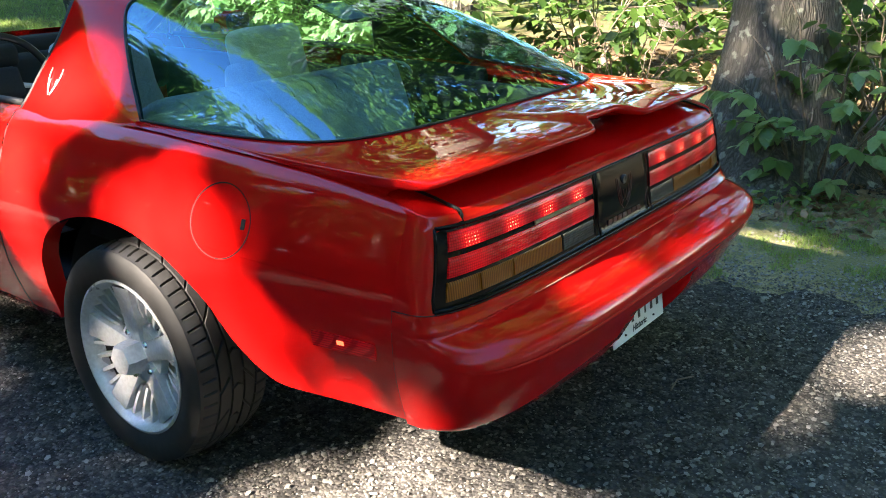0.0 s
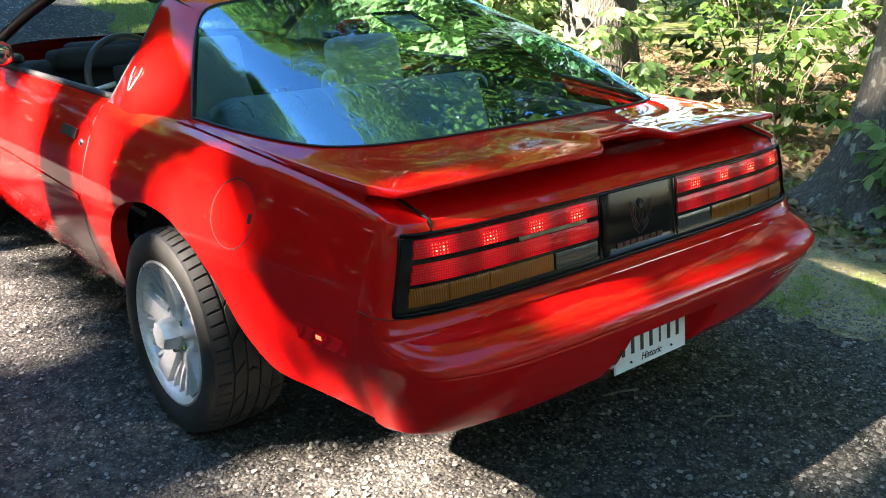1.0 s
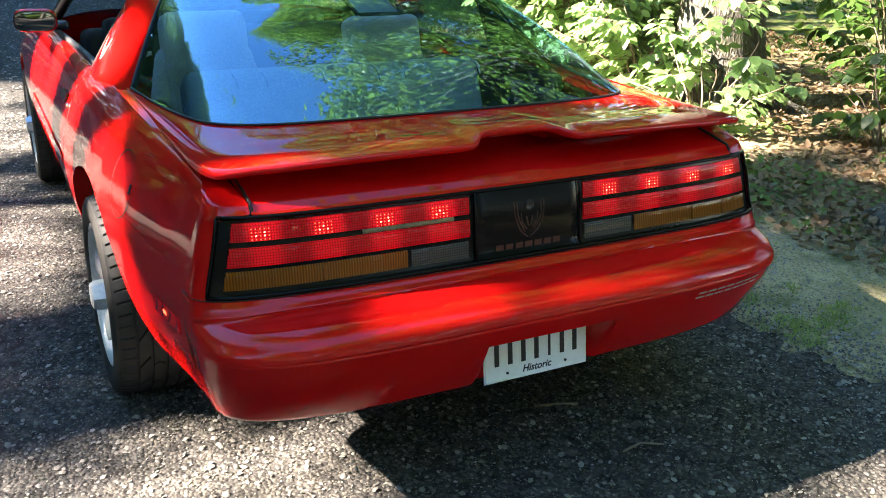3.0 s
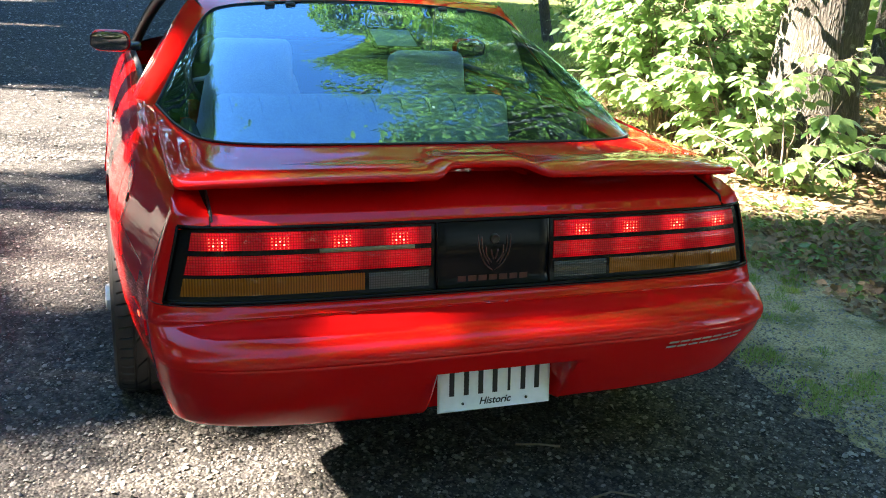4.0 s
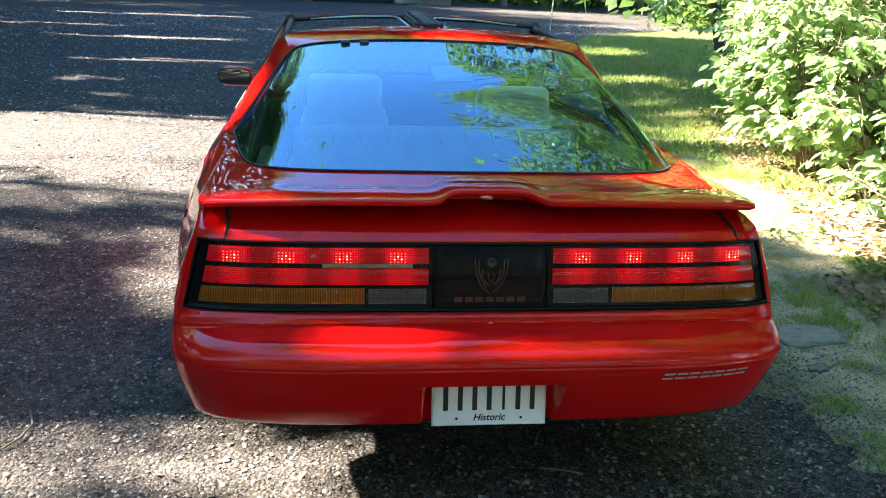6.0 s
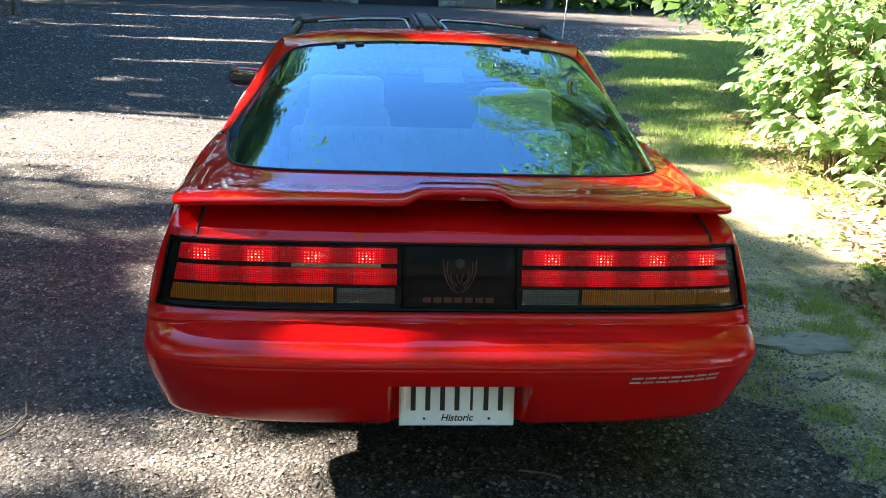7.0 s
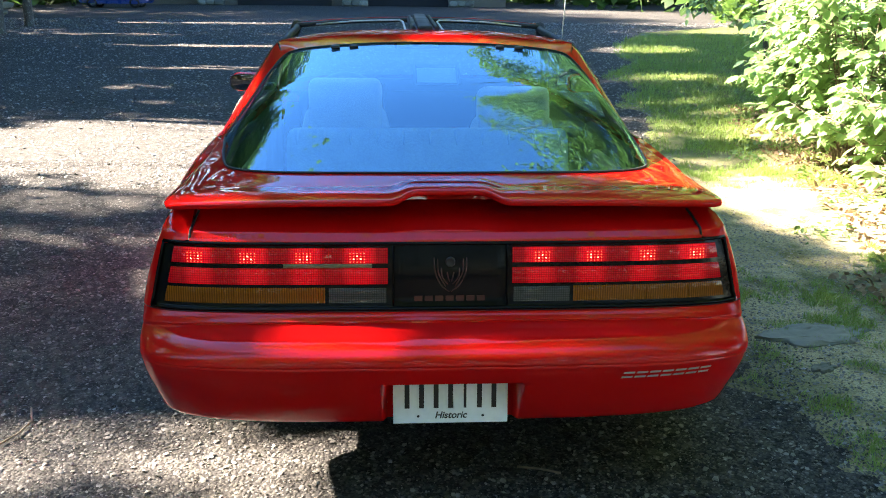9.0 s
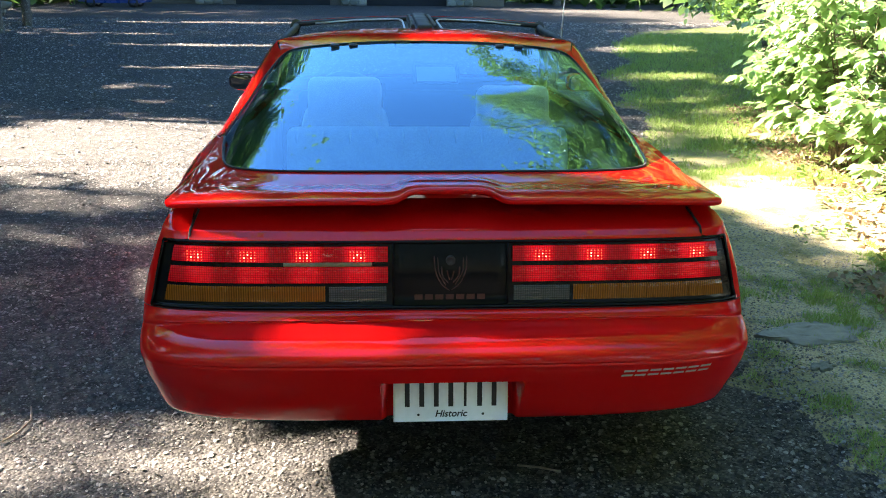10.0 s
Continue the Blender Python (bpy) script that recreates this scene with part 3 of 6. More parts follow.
        part("hatch_gap", tube(pts, 0.0038, 6), DARK, car)
    stop = part("high_stop_lamp", joined([box(0.014, 0.170, 0.008, (0.016 - 0.078, 1.085, 1.158), 0.003, (19, 0, 0)), box(0.014, 0.170, 0.008, (0.016 + 0.078, 1.085, 1.158), 0.003, (19, 0, 0)), box(0.142, 0.016, 0.008, (0.016, 1.085 - 0.077, 1.131), 0.003, (19, 0, 0)), box(0.142, 0.016, 0.008, (0.016, 1.085 + 0.077, 1.184), 0.003, (19, 0, 0))]), DASH, hatch, "dark frame of a high-mounted stop lamp behind the glass")
    part("lamp_cover", box(0.142, 0.140, 0.004, (0.016, 1.085, 1.152), 0.001, (19, 0, 0)), COVER, hatch)
    for x in (-0.355, -0.285, 0.27, 0.345):
        stop = box(0.034, 0.022, 0.012, (x, 1.318 + 0.10 * x * x, 1.243 - 0.05 * x * x), 0.005, (14, 0, 0))
        part("hatch_hinge_cap", stop, RUBBER, hatch)


def make_tail(car):
    # bumper skin, with the plate's recess
    xs = [0, 0.05, 0.10, 0.150, 0.163, 0.168, 0.178, 0.186, 0.22, 0.3, 0.4, 0.48, 0.54, 0.60, 0.65, 0.69, 0.72, 0.745, 0.765, 0.78, 0.793, 0.803, 0.811, 0.817, 0.8205, 0.822]
    xs = [-x for x in xs[:0:-1]] + xs
    zs = [0.641, 0.640] + [z for z in TAIL_Z[::-1] if z < 0.636] + [0.597, 0.583, 0.5745, 0.565, 0.556, 0.549, 0.522, 0.511, 0.495, 0.488, 0.482, 0.476, 0.44, 0.42, 0.38, 0.355, 0.340]
    zs = sorted(zs, reverse=True)
    rows = []
    for k, z in enumerate(zs):
        row = []
        for x in xs:
            g = abs(x) / 0.822
            lift = 0.014 * g**4 * min(1.0, max(0.0, (0.50 - z) / 0.10))
            droop = 0.026 * g**6 * interp(z, (0.535, 0.585, 0.622, 0.6385), (0, 1, 1, 0))
            zz = z + lift - droop
            w = half_width(0.19, zz)
            blend = min(1.0, max(0.0, (abs(x) - 0.2) / 0.4))
            xx = x * (1 + (w / 0.822 - 1) * blend)
            yc = tail_c(z)
            y = bumper_y(xx, z, w, yc)
            if k == 0:
                y += 0.03
            if z < 0.483:
                inside = min(1.0, max(0.0, (0.1795 - abs(x)) / 0.012))
                deep = 0.024 + (0.482 - z) * 0.05
                y = y + (max(deep, y) - y) * inside
            row.append((xx, y, zz))
        rows.append(row)
    bumper = part("rear_bumper", soft_edges(grid(rows), 50), PAINT, car, "body-coloured wrap-around rear bumper with a plate recess")
    for s in (-1, 1):
        pts = [((half_width(0.19, z) - 0.0008) * s, 0.190, z) for z in np.linspace(0.372, 0.64, 12)]
        part("panel_gap", tube(pts, 0.0010, 6), DARK, bumper)
    rim = [(x, tail_y(x, 0.642, tail_c(0.642)) - 0.001, 0.6425) for x in xs]
    part("upper_gap", tube(rim, 0.0010, 6), DARK, bumper)
    # lettering on the bumper, as plain bars of its size
    for i in range(7):
        x0 = 0.432 + i * 0.0345
        wide = 0.029
        cells = [(0, 1, 0.70, 1), (0, 1, 0, 0.30)]
        meshes = []
        for a0, a1, b0, b1 in cells:
            q = [(x0 + wide * a0, b0), (x0 + wide * a1, b0), (x0 + wide * a1, b1), (x0 + wide * a0, b1)]
            v = []
            for x, b in q:
                z = 0.497 + 0.021 * b
                v.append((x + 0.006 * b, bumper_y(x, z, half_width(0.19, z), tail_c(z)) - 0.002, z + 0.010 * (x / 0.82) ** 4))
            meshes.append(build(v, [(0, 1, 2, 3)], False))
        part("badge_bar", joined(meshes), SILVER, bumper)
    # corner panels beside the lamps
    for s in (-1, 1):
        rows = []
        for z in np.linspace(0.642, 0.838, 14):
            w = half_width(0.19, z)
            x0 = interp(z, (0.64, 0.82, 0.84), (0.787, 0.748, 0.745))
            if z > 0.816:
                x0 = 0.680
            row = [(x * s, tail_y(x, z, tail_c(z)), z) for x in arc_sections(x0, w)]
            rows.append(row)
        part("tail_corner", soft_edges(grid(rows), 60), PAINT, car)
    # black back plate of the lamps
    def across(x_top, x_bot, z):
        return interp(z, (0.640, 0.818), (x_bot, x_top))
    zs = np.linspace(0.642, 0.820, 10)
    rows = [[(across(0.752, 0.790, z) * t, tail_y(across(0.752, 0.790, z) * t, z, tail_c(z)) + 0.010, z) for t in np.linspace(-1, 1, 61)] for z in zs]
    panel = part("lamp_panel", grid(rows), GLOSS, car, "gloss black surround of the tail lamps")
    for s in (-1, 1):
        edge = [(across(0.747, 0.787, z) * s, tail_y(across(0.747, 0.787, z), z, tail_c(z)) + 0.001, z) for z in np.linspace(0.646, 0.816, 8)]
        part("lamp_seal", tube(edge, 0.004, 6), GLOSS, panel)
    for z in (0.647, 0.816):
        w = across(0.747, 0.787, z)
        part("lamp_seal", tube([(w * t, tail_y(w * t, z, tail_c(z)) + 0.001, z) for t in np.linspace(-1, 1, 41)], 0.005, 6), GLOSS, panel)

    def lens(name, s, x0, x1t, x1b, z0, z1, mat, label, lift=0.0, parent=None):
        rows = []
        for z in np.linspace(z0, z1, 6):
            t = (z - z0) / (z1 - z0)
            x1 = x1b + (x1t - x1b) * t
            rows.append([(x * s, tail_y(x, z, tail_c(z)) + 0.004 - lift - (0.002 if 0.01 < t < 0.99 else 0), z) for x in np.linspace(x0, x1, 28)])
        return part(name, pad(rows, 0.009), mat, parent, label)

    for s in (-1, 1):
        lamp = tagged(lens("tail_lamp", s, 0.152, 0.741, 0.778, 0.652, 0.812, GLOSS, "black tail lamp housing", -0.004, car))
        lens("upper_red_lens", s, 0.164, 0.719, 0.727, 0.764, 0.804, RED_LENS, "lit ribbed red lens", 0, lamp)
        lens("lower_red_lens", s, 0.164, 0.729, 0.739, 0.709, 0.751, RED_LENS_DIM, "lit ribbed red lens", 0, lamp)
        lens("amber_lens", s, 0.328, 0.741, 0.750, 0.660, 0.700, AMBER_LENS, "ribbed amber lens", 0, lamp)
        lens("reversing_lens", s, 0.168, 0.318, 0.318, 0.660, 0.699, SMOKE_LENS, "smoked clear reversing lens", 0, lamp)
        for x0 in (0.528, 0.645):
            lens("amber_rib", s, x0, x0 + 0.004, x0 + 0.004, 0.661, 0.698, AMBER_LENS, "", 0.003, lamp)
        if s < 0:
            lens("khaki_lamp_strip", s, 0.205, 0.435, 0.435, 0.7525, 0.7625, STRIP, "khaki strip between the red lenses", -0.001, lamp)
        for k, x in enumerate((0.664, 0.526, 0.382, 0.243)):
            dots, faint = [], []
            for i in range(5):
                for j in range(4):
                    px, pz = x + (i - 2) * 0.0092, 0.7765 + (j - 1) * 0.0075
                    y = tail_y(px, pz, tail_c(pz)) - 0.0012
                    hot = (j == 1 and i in (1, 3)) or (j == 2 and i == 1 + k % 2)
                    r = 0.0017 if hot else 0.0012
                    (dots if hot else faint).append(build([(px * s - r, y, pz - r), (px * s + r, y, pz - r), (px * s + r, y, pz + r), (px * s - r, y, pz + r)], [(0, 1, 2, 3)], False))
            part("bulb", joined(dots), BULB, lamp, "bright glowing bulb behind the lens")
            part("bulb_glow", joined(faint), BULB_DIM, lamp)
    # centre panel
    rows = [[(x, tail_y(x, z, tail_c(z)) - 0.001 + (0.004 if abs(x) > 0.146 else 0) + 0.004 * ((z - 0.735) / 0.08) ** 2, z) for x in np.linspace(-0.149, 0.149, 21)] for z in np.linspace(0.652, 0.814, 12)]
    centre = part("filler_panel", pad(rows, 0.010), GLOSS, car, "smooth black plastic panel between the lamps")
    for s in (-1, 1):
        part("panel_edge", tube([(0.1505 * s, tail_y(0.15, z, tail_c(z)) - 0.001, z) for z in np.linspace(0.653, 0.814, 6)], 0.0022, 6), GLOSS, centre)
    y = tail_y(0, 0.77, tail_c(0.77))
    ring = lathe([(0.004, 0.0), (0.004, 0.008), (0.006, 0.0105), (0.004, 0.0125), (-0.002, 0.013)], 24)
    ring.transform(pose(0, y, 0.768, 0, 0, -90))
    part("key_lock", ring, BLACK, centre, "small round key lock")
    arcs = []
    for s in (-1, 1):
        for path in (((0, 0.043, 0, 0.780), (0.4, 0.040, 0, 0.742), (0.75, 0.024, 0, 0.706), (1, 0.002, 0, 0.688)), ((0, 0.034, 0, 0.776), (0.5, 0.031, 0, 0.738), (1, 0.012, 0, 0.702)), ((0, 0.024, 0, 0.752), (0.5, 0.021, 0, 0.728), (1, 0.006, 0, 0.708)), ((0, 0.009, 0, 0.742), (0.5, 0.006, 0, 0.728), (1, 0.002, 0, 0.716))):
            pts = [curve_at(path, t) for t in np.linspace(0, 1, 12)]
            pts = [(s * p.x, tail_y(p.x, p.z, tail_c(p.z)) - 0.0012 + 0.004 * ((p.z - 0.735) / 0.08) ** 2, p.z) for p in pts]
            arcs.append(tube(pts, [0.0008] + [0.0018] * 10 + [0.0008], 5))
    part("emblem", joined(arcs), RUST_INK, centre, "dull red printed emblem of curved strokes")
    for i in range(7):
        x = -0.094 + i * 0.0275
        part("print_bar", box(0.021, 0.002, 0.014, (x + 0.010, tail_y(x, 0.671, tail_c(0.671)) - 0.0005, 0.671), 0), RUST_INK, centre)
    # number plate
    plate = box(0.305, 0.003, 0.152, (0, 0, 0), 0.0012)
    plate.transform(pose(0, 0.004, 0.418, -7, 0, 0))
    plate = part("number_plate", plate, PLATE, car, "white number plate with black characters")
    turn = pose(0, 0.004, 0.418, -7, 0, 0)

    def stroke(name, w, h, x, z, mat, lean=0):
        me = box(w, 0.0012, h, (x, -0.0022, z), 0)
        me.transform(turn)
        return part(name, me, mat, plate)
    for i in range(7):
        stroke("character_bar", 0.013 if i != 4 else 0.007, 0.074, -0.1155 + i * 0.0385, 0.003, INK)
    part("plate_rim", joined([m for m in (tube([turn @ Vector(p) for p in ((-0.149, -0.002, -0.073), (0.149, -0.002, -0.073), (0.149, -0.002, 0.073), (-0.149, -0.002, 0.073), (-0.149, -0.002, -0.073))], 0.0018, 6),)]), PLATE, plate)
    word = bpy.data.curves.new("word", "FONT")
    word.body, word.size, word.align_x, word.shear, word.extrude = "Historic", 0.026, "CENTER", 0.25, 0.0003
    word.offset = 0.0005
    text = new("plate_word", word)
    text.parent = plate
    text.matrix_local = turn @ pose(0, -0.0024, -0.062, 90, 0, 0)
    word.materials.append(INK)
    stroke("state_bar", 0.085, 0.007, 0.0, 0.047, RED_INK)
    for s in (-1, 1):
        bolt = lathe([(0.004, 0.0), (0.004, 0.0025), (0.001, 0.0035), (0.0, 0.0035)], 12)
        bolt.transform(turn @ pose(0.086 * s, -0.002, -0.056, 0, 0, -90))
        part("plate_bolt", bolt, INK, plate)


def make_flanks(car):
    for s in (-1, 1):
        quarter = side_sheet(s, 0.190, 1.632, 0.018, "quarter_panel", PAINT, car, "red rear quarter panel over the wheel")
        door = side_sheet(s, 1.640, 3.02, 0.08, "door", PAINT, car, "red door with its window wound down")
        side_sheet(s, 3.028, 4.80, 0.04, "front_fender", PAINT, car)
        # shoulder strip beside the hatch, from the round of the tail forwards
        rows = []
        w = half_width(0.19, 0.838)
        for dy in (0, 0.004, 0.010, 0.020, 0.035, 0.055, 0.08, 0.12, 0.17, 0.24, 0.33, 0.43, 0.54, 0.66, 0.78, 0.90, 1.0):
            row = []
            for i, x0 in enumerate(arc_sections(0.679, w)[::-1]):
                g = (x0 - 0.679) / (w - 0.679)
                y = tail_y(x0, 0.838, tail_c(0.838)) + dy
                xg = interp(y, (0.118, 0.3, 0.6, 0.9, 1.13), (0.679, 0.694, 0.715, 0.735, 0.752))
                xo = half_width(max(y, 0.19), top(y)) - 0.016
                k = min(1.0, dy / 0.08)
                k = k * k * (3 - 2 * k)
                x = x0 + (xg + (xo - xg) * g - x0) * k
                z1 = top(y) + 0.002 + 0.010 * min(1, max(0, (y - 0.119) / 0.15))
                lift = min(1.0, dy / 0.030) ** 0.5
                row.append((x * s, y, 0.838 + (z1 - 0.838) * lift))
            row.append((row[-1][0] - 0.002 * s, row[-1][1], row[-1][2] - 0.02))
            rows.append(row)
        part("shoulder", soft_edges(grid(rows), 60), PAINT, car)
        # pillar behind the door
        front = ((0, 0.594, 1.562, 1.243), (0.15, 0.630, 1.552, 1.203), (0.4, 0.690, 1.548, 1.110), (0.7, 0.748, 1.585, 1.005), (0.9, 0.785, 1.61, 0.935), (1, 0.803, 1.628, 0.900))
        rows = []
        for t in np.linspace(0, 1, 36):
            a = curve_at(front, t)
            b = curve_at(HEAD, 0.64 + 0.36 * t)
            if t > 0.86:
                b = b.lerp(Vector((0.760, 1.10, 0.905)), (t - 0.86) / 0.14)
            row = []
            for v in np.linspace(0, 1, 28):
                p = a.lerp(b, v)
                p.x += 0.026 * math.sin(math.pi * v) * (0.4 + 0.6 * t)
                row.append((p.x * s, p.y, p.z))
            rows.append(row)
        pillar = part("roof_pillar", soft_edges(grid(rows), 60), PAINT, car, "broad red roof pillar with a pale emblem")
        part("pillar_trim", grid([[(p[0] - 0.014 * s, p[1], p[2] - 0.004) for p in row] for row in rows]), DASH, pillar, "dark inner trim")
        part("pillar_seal", tube([mirrored(curve_at(front, t) + Vector((-0.01, 0.006, 0)), s) for t in np.linspace(0, 1, 14)], 0.011, 6), RUBBER, pillar)
        # emblem on the pillar
        strokes = []
        for k, (r, tilt) in enumerate(((0.024, 1), (0.024, -1), (0.012, 1), (0.012, -1))):
            pts = []
            for q in np.linspace(0, 1, 8):
                dy = tilt * (0.004 + r * math.sin(q * 1.9) * 0.95)
                dz = -0.030 + q * (0.070 if r > 0.02 else 0.042)
                y, z = 1.495 + dy, 0.992 + dz
                near = min((p for row in rows for p in row), key=lambda p: (p[1] - y) ** 2 + (p[2] - z) ** 2)
                x = abs(near[0]) + 0.55 * (near[2] - z) + 0.004
                pts.append((x * s, y, z))
            strokes.append(tube(pts, [0.001] + [0.0019] * 6 + [0.001], 5))
        part("emblem", joined(strokes), DECAL, pillar, "pale emblem of upswept strokes")
        # door pieces
        handle = part("door_handle", plate_on(s, 1.735, 1.875, 0.782, 0.815, 0.010, 5), BLACK, door, "black flush door handle")
        lock = lathe([(0.006, 0.0), (0.006, 0.008), (0.003, 0.013), (-0.002, 0.014)], 20)
        lock.transform(pose((half_width(1.69, 0.775)) * s, 1.69, 0.775, 0, 0, 0 if s > 0 else 180))
        part("door_lock", lock, CHROME, door)
        part("belt_seal", tube([((half_width(y, top(y)) - 0.035) * s, y, top(y) + 0.014) for y in np.linspace(1.64, 3.0, 20)], 0.013, 8), RUBBER, door)
        mould = [(y, 0.600) for y in np.linspace(1.66, 2.98, 16)]
        part("body_moulding", slab(flank_line(s, mould, 0.022, 0.004), 0.004), PAINT, door)
        part("panel_gap", tube([((half_width(1.636, z) - 0.004) * s, 1.636, z) for z in np.linspace(0.25, 0.90, 14)], 0.005, 6), DARK, door)
        # filler flap on the quarter
        if s < 0:
            ring = [(0.683 + 0.094 * math.cos(t), 0.758 + 0.086 * math.sin(t)) for t in np.linspace(0, 2 * math.pi, 49)]
            part("filler_flap_gap", flank_line(s, ring, 0.0035, 0.0010), DARK, quarter, "round shut line of the fuel filler flap")
            part("filler_catch", plate_on(s, 0.604, 0.614, 0.750, 0.774, 0.003, 3), DARK, quarter)
        lamp = part("side_marker", plate_on(s, 0.235, 0.405, 0.512, 0.552, 0.003, 6), MARKER, quarter, "lit red side marker lamp")
        part("marker_glow", plate_on(s, 0.318, 0.336, 0.530, 0.540, 0.0045, 3), BULB_DIM, lamp)
        part("panel_crease", flank_line(s, [(y, 0.695 - 0.05 * (0.75 - y)) for y in np.linspace(0.30, 0.72, 14)], 0.004, 0.0006), PAINT, quarter)
        # mirror
        shell = box(0.176, 0.12, 0.100, (0, 0, 0), 0.042, (0, 0, 0), 6)
        for v in shell.vertices:
            if v.co.y > 0.0:
                v.co.x *= 0.72
                v.co.z *= 0.70
        shell.transform(pose(-0.880 * -s, 2.68, 0.972, 0, 0, 10 * s))
        mirror = part("door_mirror", shell, PAINT, door, "red door mirror")
        rim = [(0.081 * math.copysign(abs(math.cos(q)) ** 0.6, math.cos(q)), 0.041 * math.copysign(abs(math.sin(q)) ** 0.6, math.sin(q))) for q in np.linspace(0, 2 * math.pi, 33)[:-1]]
        for name, grow, depth, mat in (("mirror_bezel", 1.05, -0.0600, BLACK), ("mirror_glass", 0.97, -0.0625, MIRROR)):
            face = grid([[(x * f * grow, depth + d, z * f * grow) for x, z in rim] for f, d in ((1.0, 0.006), (1.0, 0.0), (0.9, -0.0008), (0.01, -0.0008))], close=True)
            face.transform(pose(-0.880 * -s, 2.68, 0.972, 0, 0, 10 * s))
            part(name, soft_edges(face, 40), mat, mirror)
        part("mirror_foot", box(0.10, 0.10, 0.036, (0.800 * s, 2.70, 0.945), 0.014, (0, 0, 0), 3), BLACK, mirror)
        # inner wheel house
        for y in (1.075, 3.75):
            arch = [(x * s, y + 0.43 * math.cos(t), 0.30 + 0.43 * math.sin(t)) for t in np.linspace(0.0, math.pi - 0.45, 24) for x in (0.80, 0.50)]
            rows = [arch[i:i + 2] for i in range(0, len(arch), 2)]
            rows = [[(x, yy, min(z, 0.78)) for x, yy, z in r] for r in rows]
            part("wheel_house", grid(rows), DARK, car)


def make_cabin(car):
    # roof strip behind the open panels
    rows = []
    for v in np.linspace(0, 1, 9):
        row = []
        for u in np.linspace(-0.66, 0.66, 41):
            a = both_sides(HEAD, u)
            y1 = 1.66 - 0.10 * (abs(u) / 0.66) ** 3
            b = Vector((a.x * 1.06, y1, 1.288 - 0.044 * (abs(a.x) / 0.56) ** 3))
            p = a.lerp(b, v)
            p.z += 0.006 * math.sin(math.pi * v)
            row.append(p)
        rows.append(row)
    roof = part("roof", grid(rows), PAINT, car, "narrow red roof strip behind the open roof panels")
    head_y = 2.42
    part("rear_seal", tube([(x, 1.692 - 0.10 * (abs(x) / 0.6) ** 3, 1.270 - 0.04 * (abs(x) / 0.57) ** 3) for x in np.linspace(-0.60, 0.60, 21)], 0.011, 8), RUBBER, roof)
    bar = joined([box(0.062, 0.80, 0.034, (0, 2.06, 1.300), 0.010, (1.9, 0, 0)), box(0.12, 0.80, 0.020, (0, 2.06, 1.290), 0.006, (1.9, 0, 0))])
    part("roof_bar", bar, RUBBER, roof, "black centre bar between the roof openings")
    for s in (-1, 1):
        part("bar_strip", tube([(0.048 * s, y, 1.304 + 0.033 * (y - 2.06)) for y in np.linspace(1.68, 2.42, 8)], 0.009, 8), RUBBER, roof)
        part("opening_trim", tube([(0.080 * s, 1.72, 1.280), (0.082 * s, 2.30, 1.296), (0.098 * s, 2.385, 1.300), (0.135 * s, 2.40, 1.300), (0.30 * s, 2.392, 1.295), (0.50 * s, 2.355, 1.278)], 0.0045, 6), ALLOY, roof, "thin bright trim round the roof opening")
        part("side_rail", tube([(0.588 * s, 1.66, 1.228), (0.592 * s, 2.0, 1.246), (0.594 * s, 2.30, 1.256), (0.592 * s, 2.36, 1.266)], 0.016, 8), RUBBER, roof, "black seal along the roof opening")
    head = [(x, head_y + 0.03 - 0.10 * (x / 0.62) ** 2, 1.300 - 0.030 * (abs(x) / 0.62) ** 2.2) for x in np.linspace(-0.592, 0.592, 25)]
    part("header", tube(head, 0.012, 8), RUBBER, roof, "black windscreen header")
    part("header_skin", slab(grid([[(p[0], p[1] + dy, p[2] + dz) for p in head] for dy, dz in ((0.008, 0.014), (0.04, 0.014), (0.09, -0.004))]), 0.004), PAINT, roof)
    for s in (-1, 1):
        a = Vector(head[-1 if s > 0 else 0])
        b = Vector((0.775 * s, 3.24, 0.885))
        pts = [a.lerp(b, t) + Vector((0.012 * s * math.sin(math.pi * t), 0, 0.02 * math.sin(math.pi * t))) for t in np.linspace(0, 1, 10)]
        part("windscreen_pillar", tube(pts, 0.026, 8), BLACK, car, "black windscreen pillar")
    rows = []
    for v in np.linspace(0, 1, 8):
        row = []
        for p, x in zip(head, np.linspace(-0.77, 0.77, 25)):
            q = Vector((x, 3.42 - 0.22 * (x / 0.77) ** 2, 0.885))
            r = Vector(p).lerp(q, v)
            r.z += 0.03 * math.sin(math.pi * v)
            row.append(r)
        rows.append(row)
    part("windscreen", grid(rows), CLEAR, car, "clear windscreen")
    # bonnet and nose
    rows = []
    for v in np.linspace(0, 1, 18):
        row = []
        for t in np.linspace(-1, 1, 25):
            y = 3.40 - 0.20 * t * t + (4.72 - 0.10 * t * t - 3.40 + 0.20 * t * t) * v
            z = top(y) + 0.012 + 0.066 * (1 - t**6) * (1 - v) ** 1.5 + 0.028 * (1 - t * t) * v - 0.03 * v**4
            row.append(((half_width(y, top(y)) - 0.02) * t, y, z))
        rows.append(row)
    part("bonnet", grid(rows), PAINT, car, "long red bonnet")
    rows = []
    for z, yc in ((0.66, 4.72), (0.62, 4.80), (0.56, 4.86), (0.46, 4.88), (0.36, 4.85), (0.27, 4.78), (0.22, 4.60)):
        rows.append([(0.80 * t, 4.50 + (yc - 4.50) * max(0, 1 - abs(t) ** 4) ** 0.25, z) for t in np.linspace(-1, 1, 41)])
    part("front_bumper", grid(rows), PAINT, car)
    # floor, cargo well and trim
    part("floor_pan", box(1.52, 2.6, 0.02, (0, 2.85, 0.30), 0), DARK, car)
